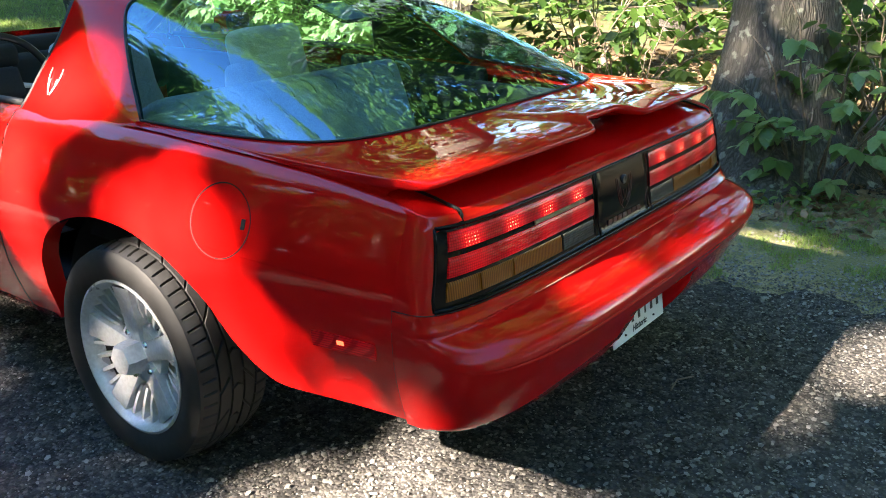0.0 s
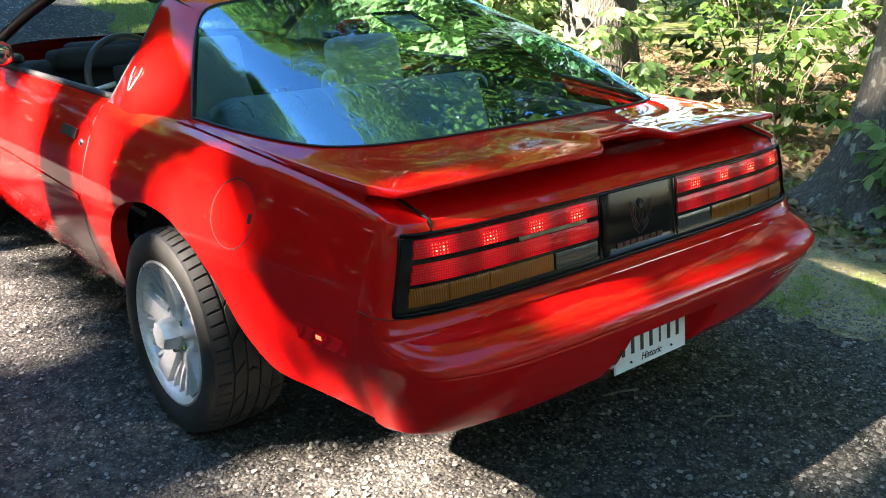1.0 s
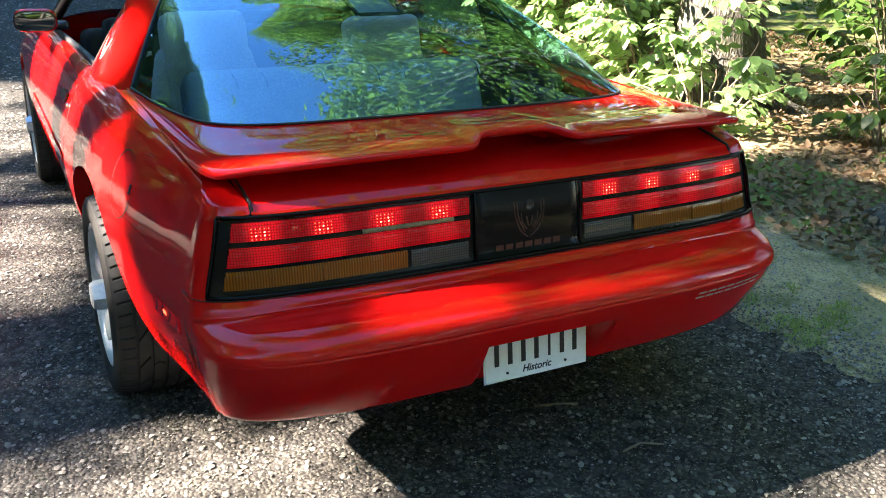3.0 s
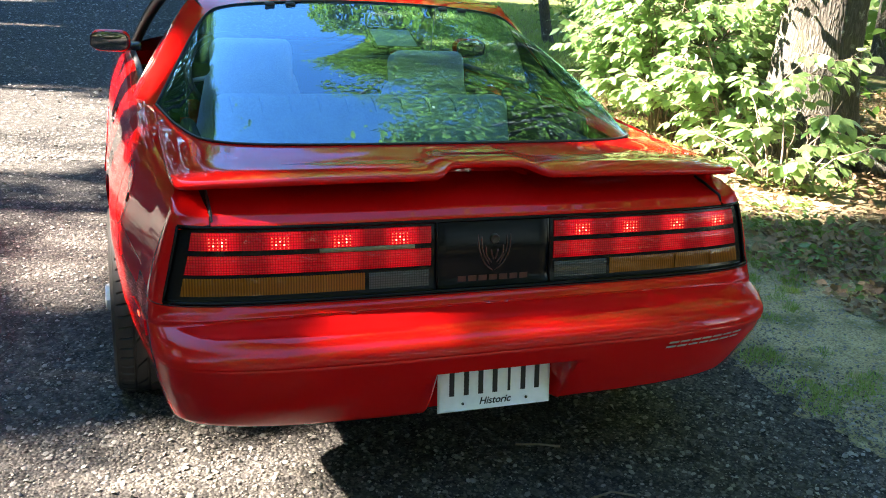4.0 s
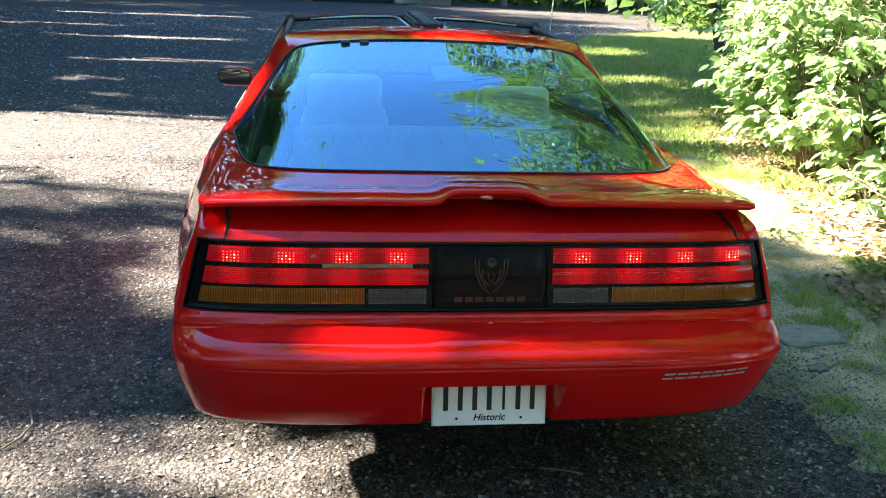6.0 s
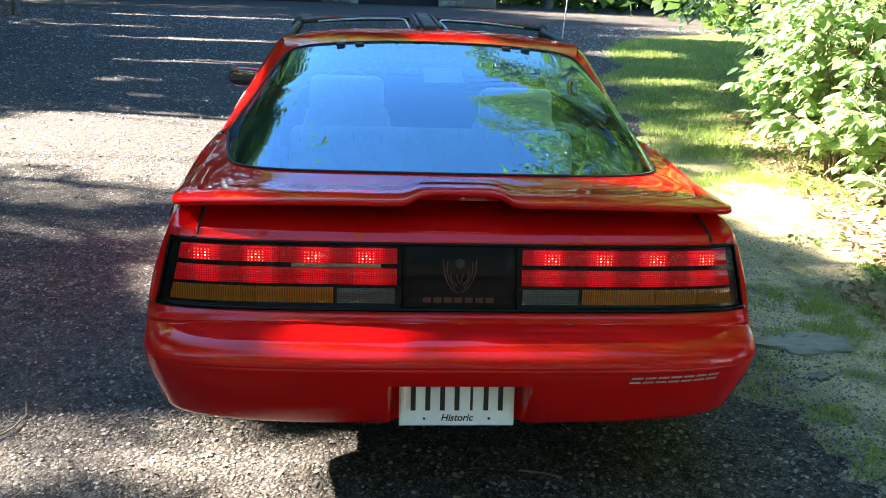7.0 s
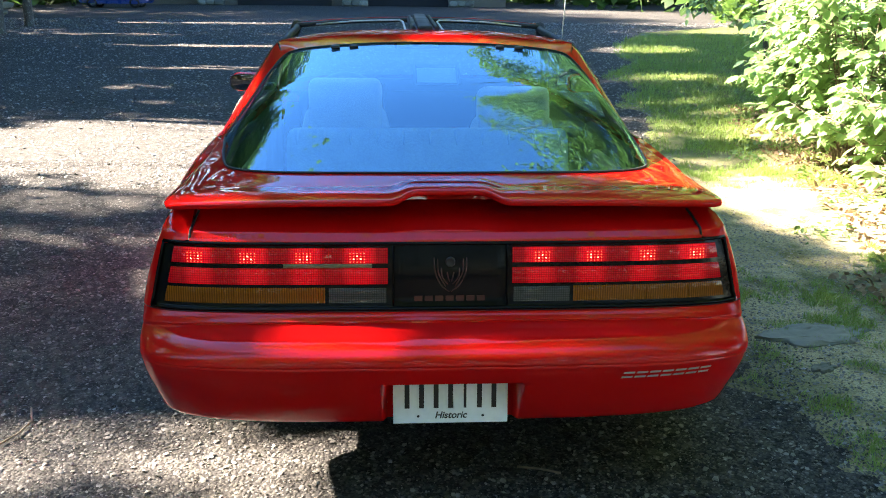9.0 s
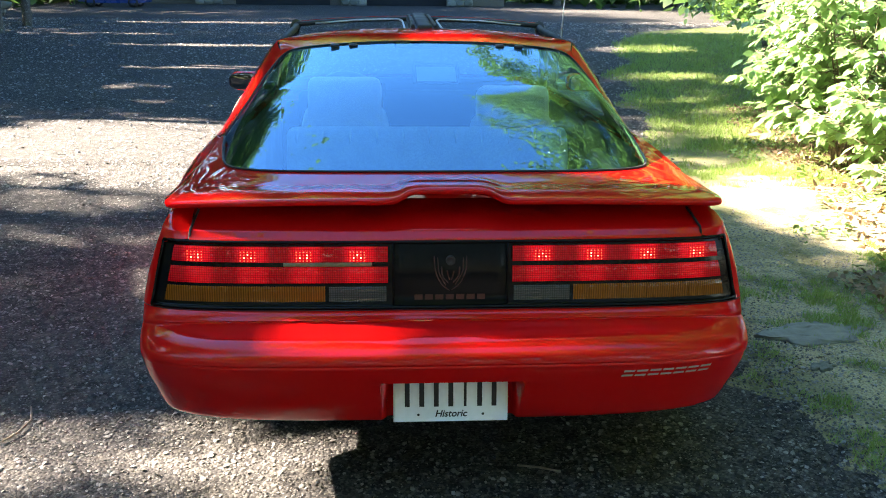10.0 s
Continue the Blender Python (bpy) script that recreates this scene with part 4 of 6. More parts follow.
    part("tail_pan", box(1.50, 0.58, 0.05, (0, 0.51, 0.390), 0.01), DARK, car)
    part("cargo_floor", box(1.30, 0.95, 0.03, (0, 0.72, 0.66), 0.01), CARPET, car, "dark carpeted cargo area")
    part("cargo_sill", box(1.24, 0.10, 0.17, (0, 0.28, 0.745), 0.02), CARPET, car)
    for s in (-1, 1):
        part("cargo_side", box(0.05, 0.95, 0.20, (0.655 * s, 0.80, 0.76), 0.02, (0, -8 * s, 0)), CARPET, car)
        part("inner_sill", box(0.05, 1.5, 0.42, (0.79 * s, 2.35, 0.62), 0.02), DASH, car, "grey door trim panel")
        part("inner_quarter", box(0.05, 0.75, 0.35, (0.735 * s, 1.40, 0.72), 0.02), DASH, car)

    def cushion(w, d, h, at, turn, bevel, crown=0.02):
        bm = bmesh.new()
        bmesh.ops.create_cube(bm, size=1, matrix=Matrix.Diagonal((w, d, h, 1)))
        bmesh.ops.bevel(bm, geom=bm.edges[:], offset=bevel, segments=4, affect="EDGES", profile=0.6)
        bm.transform(pose(*at, *turn))
        me = bpy.data.meshes.new("mesh")
        bm.to_mesh(me)
        bm.free()
        return soft_edges(me, 60)

    rear = part("rear_seat", cushion(1.10, 0.15, 0.42, (0, 1.30, 0.72), (-22, 0, 0), 0.05), CLOTH, car, "grey cloth folding rear seat back")
    for i in range(11):
        x = -0.50 + i * 0.10
        part("seat_pleat", tube([(x, 1.205, 0.885), (x, 1.216, 0.908), (x, 1.24, 0.921), (x, 1.28, 0.926)], [0.002, 0.006, 0.006, 0.004], 6), CLOTH, rear)
    for s in (-1, 1):
        seat = part("front_seat", cushion(0.50, 0.52, 0.16, (0.37 * s, 2.16, 0.50), (6, 0, 0), 0.05), CLOTH, car, "grey cloth bucket seat")
        mid, drop = (0.405, 0.035) if s > 0 else (-0.345, 0.0)
        part("backrest", cushion(0.325, 0.14, 0.66, (mid, 1.83, 0.742 - drop), (-15, 0, 0), 0.05), CLOTH, seat)
        for w in (-1, 1):
            part("shoulder_wing", cushion(0.13, 0.13, 0.44, (mid + 0.158 * w, 1.855, 0.72 - drop), (-15, -13 * w, 0), 0.05), CLOTH, seat)
    part("console", cushion(0.20, 1.0, 0.20, (0, 2.25, 0.46), (0, 0, 0), 0.03), DASH, car)
    dash = part("dashboard", cushion(1.30, 0.46, 0.24, (0, 3.10, 0.76), (-6, 0, 0), 0.06), DASH, car, "dark dashboard with hooded dials")
    part("dash_pad", cushion(0.98, 0.26, 0.10, (0.08, 3.14, 0.895), (-4, 0, 0), 0.045), DASH, dash)
    part("dial_hood", cushion(0.42, 0.22, 0.10, (-0.37, 2.88, 0.90), (-8, 0, 0), 0.04), DASH, dash)
    wheel = lathe([(math.sin(t) * 0.015, 0.182 + math.cos(t) * 0.015) for t in np.linspace(0, 2 * math.pi, 13)], 48)
    wheel.transform(pose(-0.37, 2.51, 0.850, 0, 0, 90) @ pose(0, 0, 0, 0, 22, 0))
    steering = part("steering_wheel", wheel, BLACK, car, "dark steering wheel with silver spokes")
    hub = box(0.13, 0.05, 0.12, (-0.37, 2.53, 0.845), 0.02, (-22, 0, 0))
    part("wheel_hub", hub, DASH, steering)
    for a in (-15, 195, 250, 290):
        c, d = math.cos(radians(a)), math.sin(radians(a))
        part("wheel_spoke", tube([(-0.37 + 0.05 * c, 2.53, 0.845 + 0.05 * d), (-0.37 + 0.175 * c, 2.515 - 0.06 * d, 0.85 + 0.165 * d)], 0.011, 6), ALLOY, steering)
    rear_view = part("inner_mirror", box(0.24, 0.03, 0.065, (0.0, 2.66, 1.175), 0.014, (-10, 0, 0)), BLACK, car, "interior rear-view mirror")
    part("mirror_glass", box(0.215, 0.004, 0.048, (0.0, 2.643, 1.172), 0.001, (-10, 0, 0)), MIRROR, rear_view)
    part("aerial", tube([(0.825, 3.10, 0.86), (0.850, 3.09, 1.30), (0.874, 3.08, 1.72)], [0.0040, 0.0034, 0.0030], 8), ALLOY, car, "thin upright radio aerial")
    part("aerial_base", lathe([(0.87, 0.016), (0.885, 0.014), (0.892, 0.006)], 16, "Z"), BLACK, car).location = (0.825, 3.10, 0)


def tyre_mesh():
    n, r0 = 440, 0.318
    prof = [(-0.108, 0.222), (-0.117, 0.235), (-0.122, 0.262), (-0.120, 0.288), (-0.112, 0.304)]
    half = [0.0, 0.008, 0.0155, 0.0165, 0.0235, 0.0245, 0.034, 0.045, 0.0555, 0.0565, 0.0635, 0.0645, 0.073, 0.083, 0.093, 0.100, 0.104]
    tread = [-w for w in half[:0:-1]] + half
    rows = []
    for w, r in prof:
        rows.append([(w, r * math.cos(2 * math.pi * (k + 15) / n), r * math.sin(2 * math.pi * (k + 15) / n)) for k in range(n)])
    for w in tread:
        ring = []
        a = abs(w)
        slant = interp(a, (0, 0.02, 0.06, 0.104), (0, 3, 14, 15.5))
        for k in range(n):
            t = 2 * math.pi * (k + slant) / n
            r = r0 - 0.012 * (a / 0.104) ** 4
            groove = 0.016 < a < 0.024 or 0.056 < a < 0.064
            if a > 0.064 and a < 0.102 and k % 8 == 0:
                groove = True
            if 0.024 < a < 0.056 and k % 22 in (0, 1):
                groove = True
            if a < 0.016 and k % 22 == 11:
                groove = True
            deep = 0.006 if groove else 0
            ring.append((w, (r - deep) * math.cos(t), (r - deep) * math.sin(t)))
        rows.append(ring)
    for w, r in prof[::-1]:
        rows.append([(-w, r * math.cos(2 * math.pi * (k + 15) / n), r * math.sin(2 * math.pi * (k + 15) / n)) for k in range(n)])
    return soft_edges(grid(rows, close=True), 35)


def make_wheels(car):
    tyre = tyre_mesh()
    barrel = lathe([(-0.100, 0.205), (-0.106, 0.222), (-0.112, 0.224), (-0.114, 0.217), (-0.104, 0.207), (-0.092, 0.201), (-0.060, 0.196), (0.02, 0.185), (0.10, 0.200), (0.108, 0.222), (0.100, 0.222)], 72)
    back = lathe([(-0.062, 0.199), (-0.045, 0.118), (-0.040, 0.108), (0.0, 0.106), (0.01, 0.03)], 48)
    disc = lathe([(-0.02, 0.135), (-0.025, 0.132), (-0.025, 0.05)], 48)
    spokes, fins = [], []
    for k in range(5):
        a = 2 * math.pi * k / 5 + 0.31
        rows = []
        for r, half, x in ((0.040, 0.030, -0.084), (0.10, 0.031, -0.088), (0.15, 0.034, -0.094), (0.199, 0.040, -0.100)):
            q = []
            for h, d in ((-half * 0.92, 0.002), (-half * 0.8, 0.0), (half * 0.8, 0.0), (half * 0.92, 0.002), (half, 0.035), (-half, 0.035)):
                q.append((x + d, r * math.cos(a) - h * math.sin(a), r * math.sin(a) + h * math.cos(a)))
            rows.append(q)
        spokes.append(grid(rows, close=True))
        for j in range(4):
            b = a + 2 * math.pi / 5 * (0.24 + 0.173 * j)
            rows = []
            for r, x in ((0.112, -0.066), (0.15, -0.080), (0.200, -0.092)):
                half = 0.0050
                q = []
                for h, d in ((-half, 0.0), (half, 0.0), (half * 1.3, 0.022), (-half * 1.3, 0.022)):
                    q.append((x + d, r * math.cos(b) - h * math.sin(b), r * math.sin(b) + h * math.cos(b)))
                rows.append(q)
            fins.append(grid(rows, close=True))
    for me in spokes + fins:
        soft_edges(me, 30).materials.append(ALLOY)
    hub = lathe([(-0.050, 0.095), (-0.070, 0.088), (-0.074, 0.05)], 40)
    cap = lathe([(-0.070, 0.050), (-0.122, 0.048), (-0.138, 0.042), (-0.142, 0.034), (-0.142, 0.0)], 6)
    nut = lathe([(-0.068, 0.010), (-0.088, 0.010), (-0.092, 0.006), (-0.092, 0.0)], 6)
    for me in (barrel, back, disc, hub, cap, nut):
        soft_edges(me, 35)
    for me, mat in ((tyre, TYRE), (barrel, ALLOY), (back, WELL), (disc, CHROME), (hub, ALLOY), (cap, ALLOY), (nut, CHROME)):
        me.materials.append(mat)
    for y in (1.07, 3.71):
        for s in (-1, 1):
            rim = part("wheel", barrel, None, car, "silver cast alloy wheel with fine fins")
            rim.matrix_local = pose(0.792 * s, y, 0.305, 20 * s + 13 * (y + 0.075), 0, 0 if s < 0 else 180)
            for name, me, label in (("tyre", tyre, "black tyre with a V-grooved tread"), ("hub", hub, ""), ("hub_cap", cap, "hexagonal silver hub cap"), ("back_plate", back, ""), ("brake_disc", disc, "")):
                part(name, me, None, rim, label)
            for me in spokes:
                part("spoke", me, None, rim)
            for me in fins:
                part("fin", me, None, rim)
            for k in range(5):
                a = 2 * math.pi * k / 5
                part("wheel_nut", nut, None, rim).location = (0, 0.066 * math.cos(a), 0.066 * math.sin(a))


def make_car():
    car = new("car")
    tagged(car, "glossy red sports coupe with open roof and lit tail lamps", "car")
    make_tail(car)
    make_hatch(car)
    make_flanks(car)
    make_cabin(car)
    make_wheels(car)


make_ground()
make_car()


# ---- plants ----
RNG = np.random.default_rng(7)
LEAF = np.array([(0, 0, 0)] + [(x, y, 0.10 * abs(x) - 0.10 * y * y) for y, w in ((0.13, 0.17), (0.40, 0.33), (0.70, 0.22)) for x in (-w, 0, w)] + [(0, 1.0, -0.12)])
LEAF_F = np.array([(0, 2, 1), (0, 3, 2)] + [f for k in (1, 4) for f in ((k, k + 1, k + 4), (k, k + 4, k + 3), (k + 1, k + 2, k + 5), (k + 1, k + 5, k + 4))] + [(7, 8, 10), (8, 9, 10)])
MID = np.array([(0, 0, 0), (-0.30, 0.32, 0.05), (0, 0.36, -0.03), (0.30, 0.32, 0.05), (-0.22, 0.66, 0.03), (0.22, 0.66, 0.03), (0, 1.0, -0.10)])
MID_F = np.array([(0, 2, 1), (0, 3, 2), (1, 2, 4), (2, 3, 5), (4, 2, 6), (2, 5, 6)])
CARD = np.array([(0, 0, 0), (-0.40, 0.45, 0.06), (0.40, 0.45, 0.06), (0, 1.0, -0.05)])
CARD_F = np.array([(0, 2, 1), (1, 2, 3)])
BLADE = np.array([(-0.05, 0, 0), (0.05, 0, 0), (-0.035, 0.10, 0.55), (0.035, 0.10, 0.55), (0, 0.35, 1.0)])
BLADE_F = np.array([(0, 1, 3), (0, 3, 2), (2, 3, 4)])
BIT = np.array([(1, 0.15, 0), (0.35, 0.85, 0), (-0.65, 0.60, 0), (-0.85, -0.35, 0), (0.30, -0.75, 0), (0.1, 0.05, 0.55)])
BIT_F = np.array([(0, 1, 5), (1, 2, 5), (2, 3, 5), (3, 4, 5), (4, 0, 5)])


def scatter(shape, faces, places, sizes, yaws, pitches, rolls):
    """One mesh of many copies of a small shape, each turned its own way."""
    n = len(places)
    cy, sy, cp, sp, cr, sr = (f(a) for a in (yaws, pitches, rolls) for f in (np.cos, np.sin))
    one, nil = np.ones(n), np.zeros(n)
    rz = np.stack([cy, -sy, nil, sy, cy, nil, nil, nil, one], 1).reshape(n, 3, 3)
    rx = np.stack([one, nil, nil, nil, cp, -sp, nil, sp, cp], 1).reshape(n, 3, 3)
    ry = np.stack([cr, nil, sr, nil, one, nil, -sr, nil, cr], 1).reshape(n, 3, 3)
    rot = rz @ rx @ ry
    verts = np.einsum("nij,kj->nki", rot, shape) * sizes[:, None, None] + places[:, None, :]
    tri = (faces[None] + (np.arange(n) * len(shape))[:, None, None]).reshape(-1, 3)
    me = bpy.data.meshes.new("leaves")
    me.vertices.add(n * len(shape))
    me.vertices.foreach_set("co", verts.reshape(-1))
    me.loops.add(tri.size)
    me.loops.foreach_set("vertex_index", tri.reshape(-1))
    me.polygons.add(len(tri))
    me.polygons.foreach_set("loop_start", np.arange(0, tri.size, 3))
    me.polygons.foreach_set("loop_total", np.full(len(tri), 3))
    me.update(calc_edges=True)
    return me


def leaves(places, size, droop=-0.5, fine=True):
    n = len(places)
    sizes = size * RNG.uniform(0.6, 1.25, n)
    return scatter(MID if fine else CARD, MID_F if fine else CARD_F, places, sizes, RNG.uniform(0, 2 * np.pi, n), RNG.normal(droop, 0.45, n), RNG.normal(0, 0.5, n))


def clear_of_glass_sky(pts):
    """Leaves left once the crowns are cut to clear sky for the glass's reflection."""
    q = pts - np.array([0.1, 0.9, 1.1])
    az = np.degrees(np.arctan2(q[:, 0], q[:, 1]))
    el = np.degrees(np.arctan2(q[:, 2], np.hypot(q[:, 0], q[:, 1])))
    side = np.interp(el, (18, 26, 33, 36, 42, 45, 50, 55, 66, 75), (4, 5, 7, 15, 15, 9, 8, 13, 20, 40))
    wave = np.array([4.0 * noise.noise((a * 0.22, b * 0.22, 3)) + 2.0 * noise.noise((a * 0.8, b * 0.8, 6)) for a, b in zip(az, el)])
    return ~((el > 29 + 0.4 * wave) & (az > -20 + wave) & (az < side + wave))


def trunk_mesh(height, radius, lean=(0, 0), flare=1.35, seed=0, rings=40, sides=48, rough=0.06, bend=0.0, spread=1.1):
    rows = []
    for i in range(rings):
        t = i / (rings - 1)
        z = height * t**1.4
        r = radius * (1 - 0.55 * z / height * (height / 12 if height < 12 else 1)) * (1 + (flare - 1) * math.exp(-z / (radius * spread)))
        row = []
        for k in range(sides):
            a = 2 * math.pi * k / sides
            q = (math.cos(a) * 2.2, math.sin(a) * 2.2, z * 0.8 + seed * 7)
            f = 1 + rough * noise.noise(q) + rough * 0.6 * noise.noise((q[0] * 4, q[1] * 4, z * 2.2 + seed)) + 0.16 * math.exp(-z / (radius * 0.9)) * math.sin(a * 5 + seed)
            x = lean[0] * z + bend * math.sin(z * 0.5 + seed)
            row.append((x + r * f * math.cos(a), lean[1] * z + r * f * math.sin(a), z - 0.06))
        rows.append(row)
    return grid(rows, close=True)


def limb(a, b, r0, r1, seed):
    a, b = Vector(a), Vector(b)
    pts = [a.lerp(b, t) + Vector((noise.noise((seed, t * 2, 0)), noise.noise((seed, t * 2, 9)), 0.4 * math.sin(math.pi * t))) * 0.35 * (b - a).length * 0.3 for t in np.linspace(0, 1, 7)]
    return tube(pts, [r0 + (r1 - r0) * t for t in np.linspace(0, 1, 7)], 7)


GROUPS = {
    "unseen tall leafy tree added across the driveway for shade": "trees along the driveway",
    "woodland tree among green undergrowth": "woodland trees",
    "leaning tree whose boughs hang over the driveway": "leaning trees",
    "bright green broad-leaved shrub in full sun": "shrubs at the edge of the wood",
    "green shrub at the edge of the grass": "shrubs at the edge of the wood",
    "green woodland undergrowth in dappled shade": "undergrowth in the wood",
}


def make_tree(x, y, height, radius, label, crown=None, lean=(0, 0), seed=0, keep=None, count=3500, leaf=0.22, flare=1.35, sides=48, spread=1.1, fine=False, roots=False):
    """A tree with its trunk, limbs and a crown of clumped leaves; crown: centre height and the two radii."""
    tree = new("tree")
    tree.location = (x, y, 0)
    tagged(tree, label, "tree", GROUPS.get(label, ""))
    part("trunk", trunk_mesh(height, radius, lean, flare, seed, sides=sides, spread=spread), BARK, tree)
    if roots or not crown:
        # roots running out from the foot
        for k in range(5):
            a = seed + k * 1.26
            out = [(math.cos(a + 0.12 * j) * radius * q, math.sin(a + 0.12 * j) * radius * q, z) for j, (q, z) in enumerate(((0.8, 0.34), (1.35, 0.17), (1.9, 0.06), (2.5, 0.0), (3.1, -0.05)))]
            part("root", tube(out, [radius * f for f in (0.34, 0.30, 0.24, 0.17, 0.08)], 10), BARK, tree)
    if not crown:
        return tree
    cz, rx, rz = crown
    top_at = Vector((lean[0] * cz, lean[1] * cz, cz))
    tips = []
    for k in range(16):
        a, e = RNG.uniform(0, 2 * np.pi), RNG.uniform(-0.5, 1.0)
        tips.append(Vector((rx * 0.72 * math.cos(a) * math.cos(e), rx * 0.72 * math.sin(a) * math.cos(e), rz * 0.75 * math.sin(e))) + top_at)
    for k, tip in enumerate(tips[:9]):
        z0 = cz - rz * RNG.uniform(0.5, 1.1)
        z0 = max(1.8, min(z0, height * 0.9))
        part("limb", limb((lean[0] * z0, lean[1] * z0, z0), tip, radius * 0.20, 0.012, seed + k), BARK, tree)
    many = 22 if not fine else 90
    clumps = np.array([tuple(t) for t in tips] + [tuple(top_at + Vector((RNG.normal(0, rx * 0.45), RNG.normal(0, rx * 0.45), RNG.normal(0, rz * 0.45)))) for _ in range(many)])
    which = RNG.integers(0, len(clumps), count)
    spread = np.array([rx * 0.24, rx * 0.24, rz * 0.16]) if not fine else np.array([rx * 0.105, rx * 0.105, rz * 0.035])
    pts = clumps[which] + RNG.normal(0, 1, (count, 3)) * spread
    pts = pts[pts[:, 2] > (3.6 if roots else 1.5)]
    if keep is not None:
        pts = pts[keep(pts + np.array([x, y, 0]))]
    pts = pts[clear_of_glass_sky(pts + np.array([x, y, 0]))]
    if roots:
        # unseen leaves added up the trunk to hide it in the glass's reflection
        m = 3600
        h, turn = RNG.uniform(2.4, 7.0, m), RNG.uniform(0, 2 * np.pi, m)
        out = radius + np.abs(RNG.normal(0.05, 0.28, m))
        pts = np.concatenate([pts, np.stack([lean[0] * h + out * np.cos(turn), lean[1] * h + out * np.sin(turn), h], 1)])
    part("crown", leaves(pts, leaf, -0.3, False), CROWN, tree)
    return tree


# holes cut in the unseen crowns to place sun patches on ground and car
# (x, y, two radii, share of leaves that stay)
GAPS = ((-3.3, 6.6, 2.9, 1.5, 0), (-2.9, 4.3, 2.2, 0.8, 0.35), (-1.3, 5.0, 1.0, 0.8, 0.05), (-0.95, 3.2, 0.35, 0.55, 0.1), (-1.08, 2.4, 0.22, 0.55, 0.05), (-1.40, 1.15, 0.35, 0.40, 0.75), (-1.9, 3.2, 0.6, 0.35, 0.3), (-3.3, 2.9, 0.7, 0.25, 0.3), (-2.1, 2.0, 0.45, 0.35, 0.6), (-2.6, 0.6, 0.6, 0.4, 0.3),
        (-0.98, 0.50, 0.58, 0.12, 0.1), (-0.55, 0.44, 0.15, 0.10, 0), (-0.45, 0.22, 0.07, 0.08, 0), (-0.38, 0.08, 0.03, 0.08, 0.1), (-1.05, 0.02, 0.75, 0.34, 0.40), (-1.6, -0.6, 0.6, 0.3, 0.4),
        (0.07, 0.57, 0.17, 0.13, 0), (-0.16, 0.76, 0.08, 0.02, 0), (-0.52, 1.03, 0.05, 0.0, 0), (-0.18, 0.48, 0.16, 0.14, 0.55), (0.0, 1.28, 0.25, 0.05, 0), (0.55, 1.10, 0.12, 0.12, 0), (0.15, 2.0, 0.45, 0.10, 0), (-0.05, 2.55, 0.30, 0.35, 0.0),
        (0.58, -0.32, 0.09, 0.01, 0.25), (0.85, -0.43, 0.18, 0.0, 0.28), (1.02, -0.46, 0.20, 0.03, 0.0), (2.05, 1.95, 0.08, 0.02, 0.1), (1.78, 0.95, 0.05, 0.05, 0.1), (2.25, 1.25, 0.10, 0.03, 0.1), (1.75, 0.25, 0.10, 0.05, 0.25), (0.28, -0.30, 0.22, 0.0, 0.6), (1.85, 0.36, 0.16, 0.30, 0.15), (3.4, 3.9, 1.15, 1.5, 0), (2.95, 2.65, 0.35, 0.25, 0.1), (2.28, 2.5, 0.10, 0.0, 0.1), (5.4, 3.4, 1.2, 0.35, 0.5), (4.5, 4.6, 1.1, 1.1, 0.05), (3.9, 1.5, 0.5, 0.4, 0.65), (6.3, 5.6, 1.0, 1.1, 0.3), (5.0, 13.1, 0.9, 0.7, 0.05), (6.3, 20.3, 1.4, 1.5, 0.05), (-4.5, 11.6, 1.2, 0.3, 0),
        # the last three here open unseen ground behind to bounce sun onto the bumper
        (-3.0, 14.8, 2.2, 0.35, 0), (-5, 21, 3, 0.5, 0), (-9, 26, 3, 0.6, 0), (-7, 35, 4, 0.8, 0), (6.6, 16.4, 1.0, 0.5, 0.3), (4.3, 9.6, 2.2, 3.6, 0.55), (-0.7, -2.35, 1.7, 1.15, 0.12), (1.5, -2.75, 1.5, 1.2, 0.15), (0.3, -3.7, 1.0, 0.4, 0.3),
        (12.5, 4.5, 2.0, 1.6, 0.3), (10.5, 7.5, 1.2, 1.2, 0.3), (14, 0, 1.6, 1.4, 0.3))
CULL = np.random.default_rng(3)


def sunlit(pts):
    """Leaves left after the sun holes are cut from the unseen crowns."""
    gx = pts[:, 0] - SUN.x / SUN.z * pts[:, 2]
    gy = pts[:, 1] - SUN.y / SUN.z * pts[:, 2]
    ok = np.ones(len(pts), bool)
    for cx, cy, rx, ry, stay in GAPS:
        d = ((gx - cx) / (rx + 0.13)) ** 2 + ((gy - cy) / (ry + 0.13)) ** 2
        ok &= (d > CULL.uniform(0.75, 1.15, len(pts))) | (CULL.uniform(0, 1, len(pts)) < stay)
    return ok


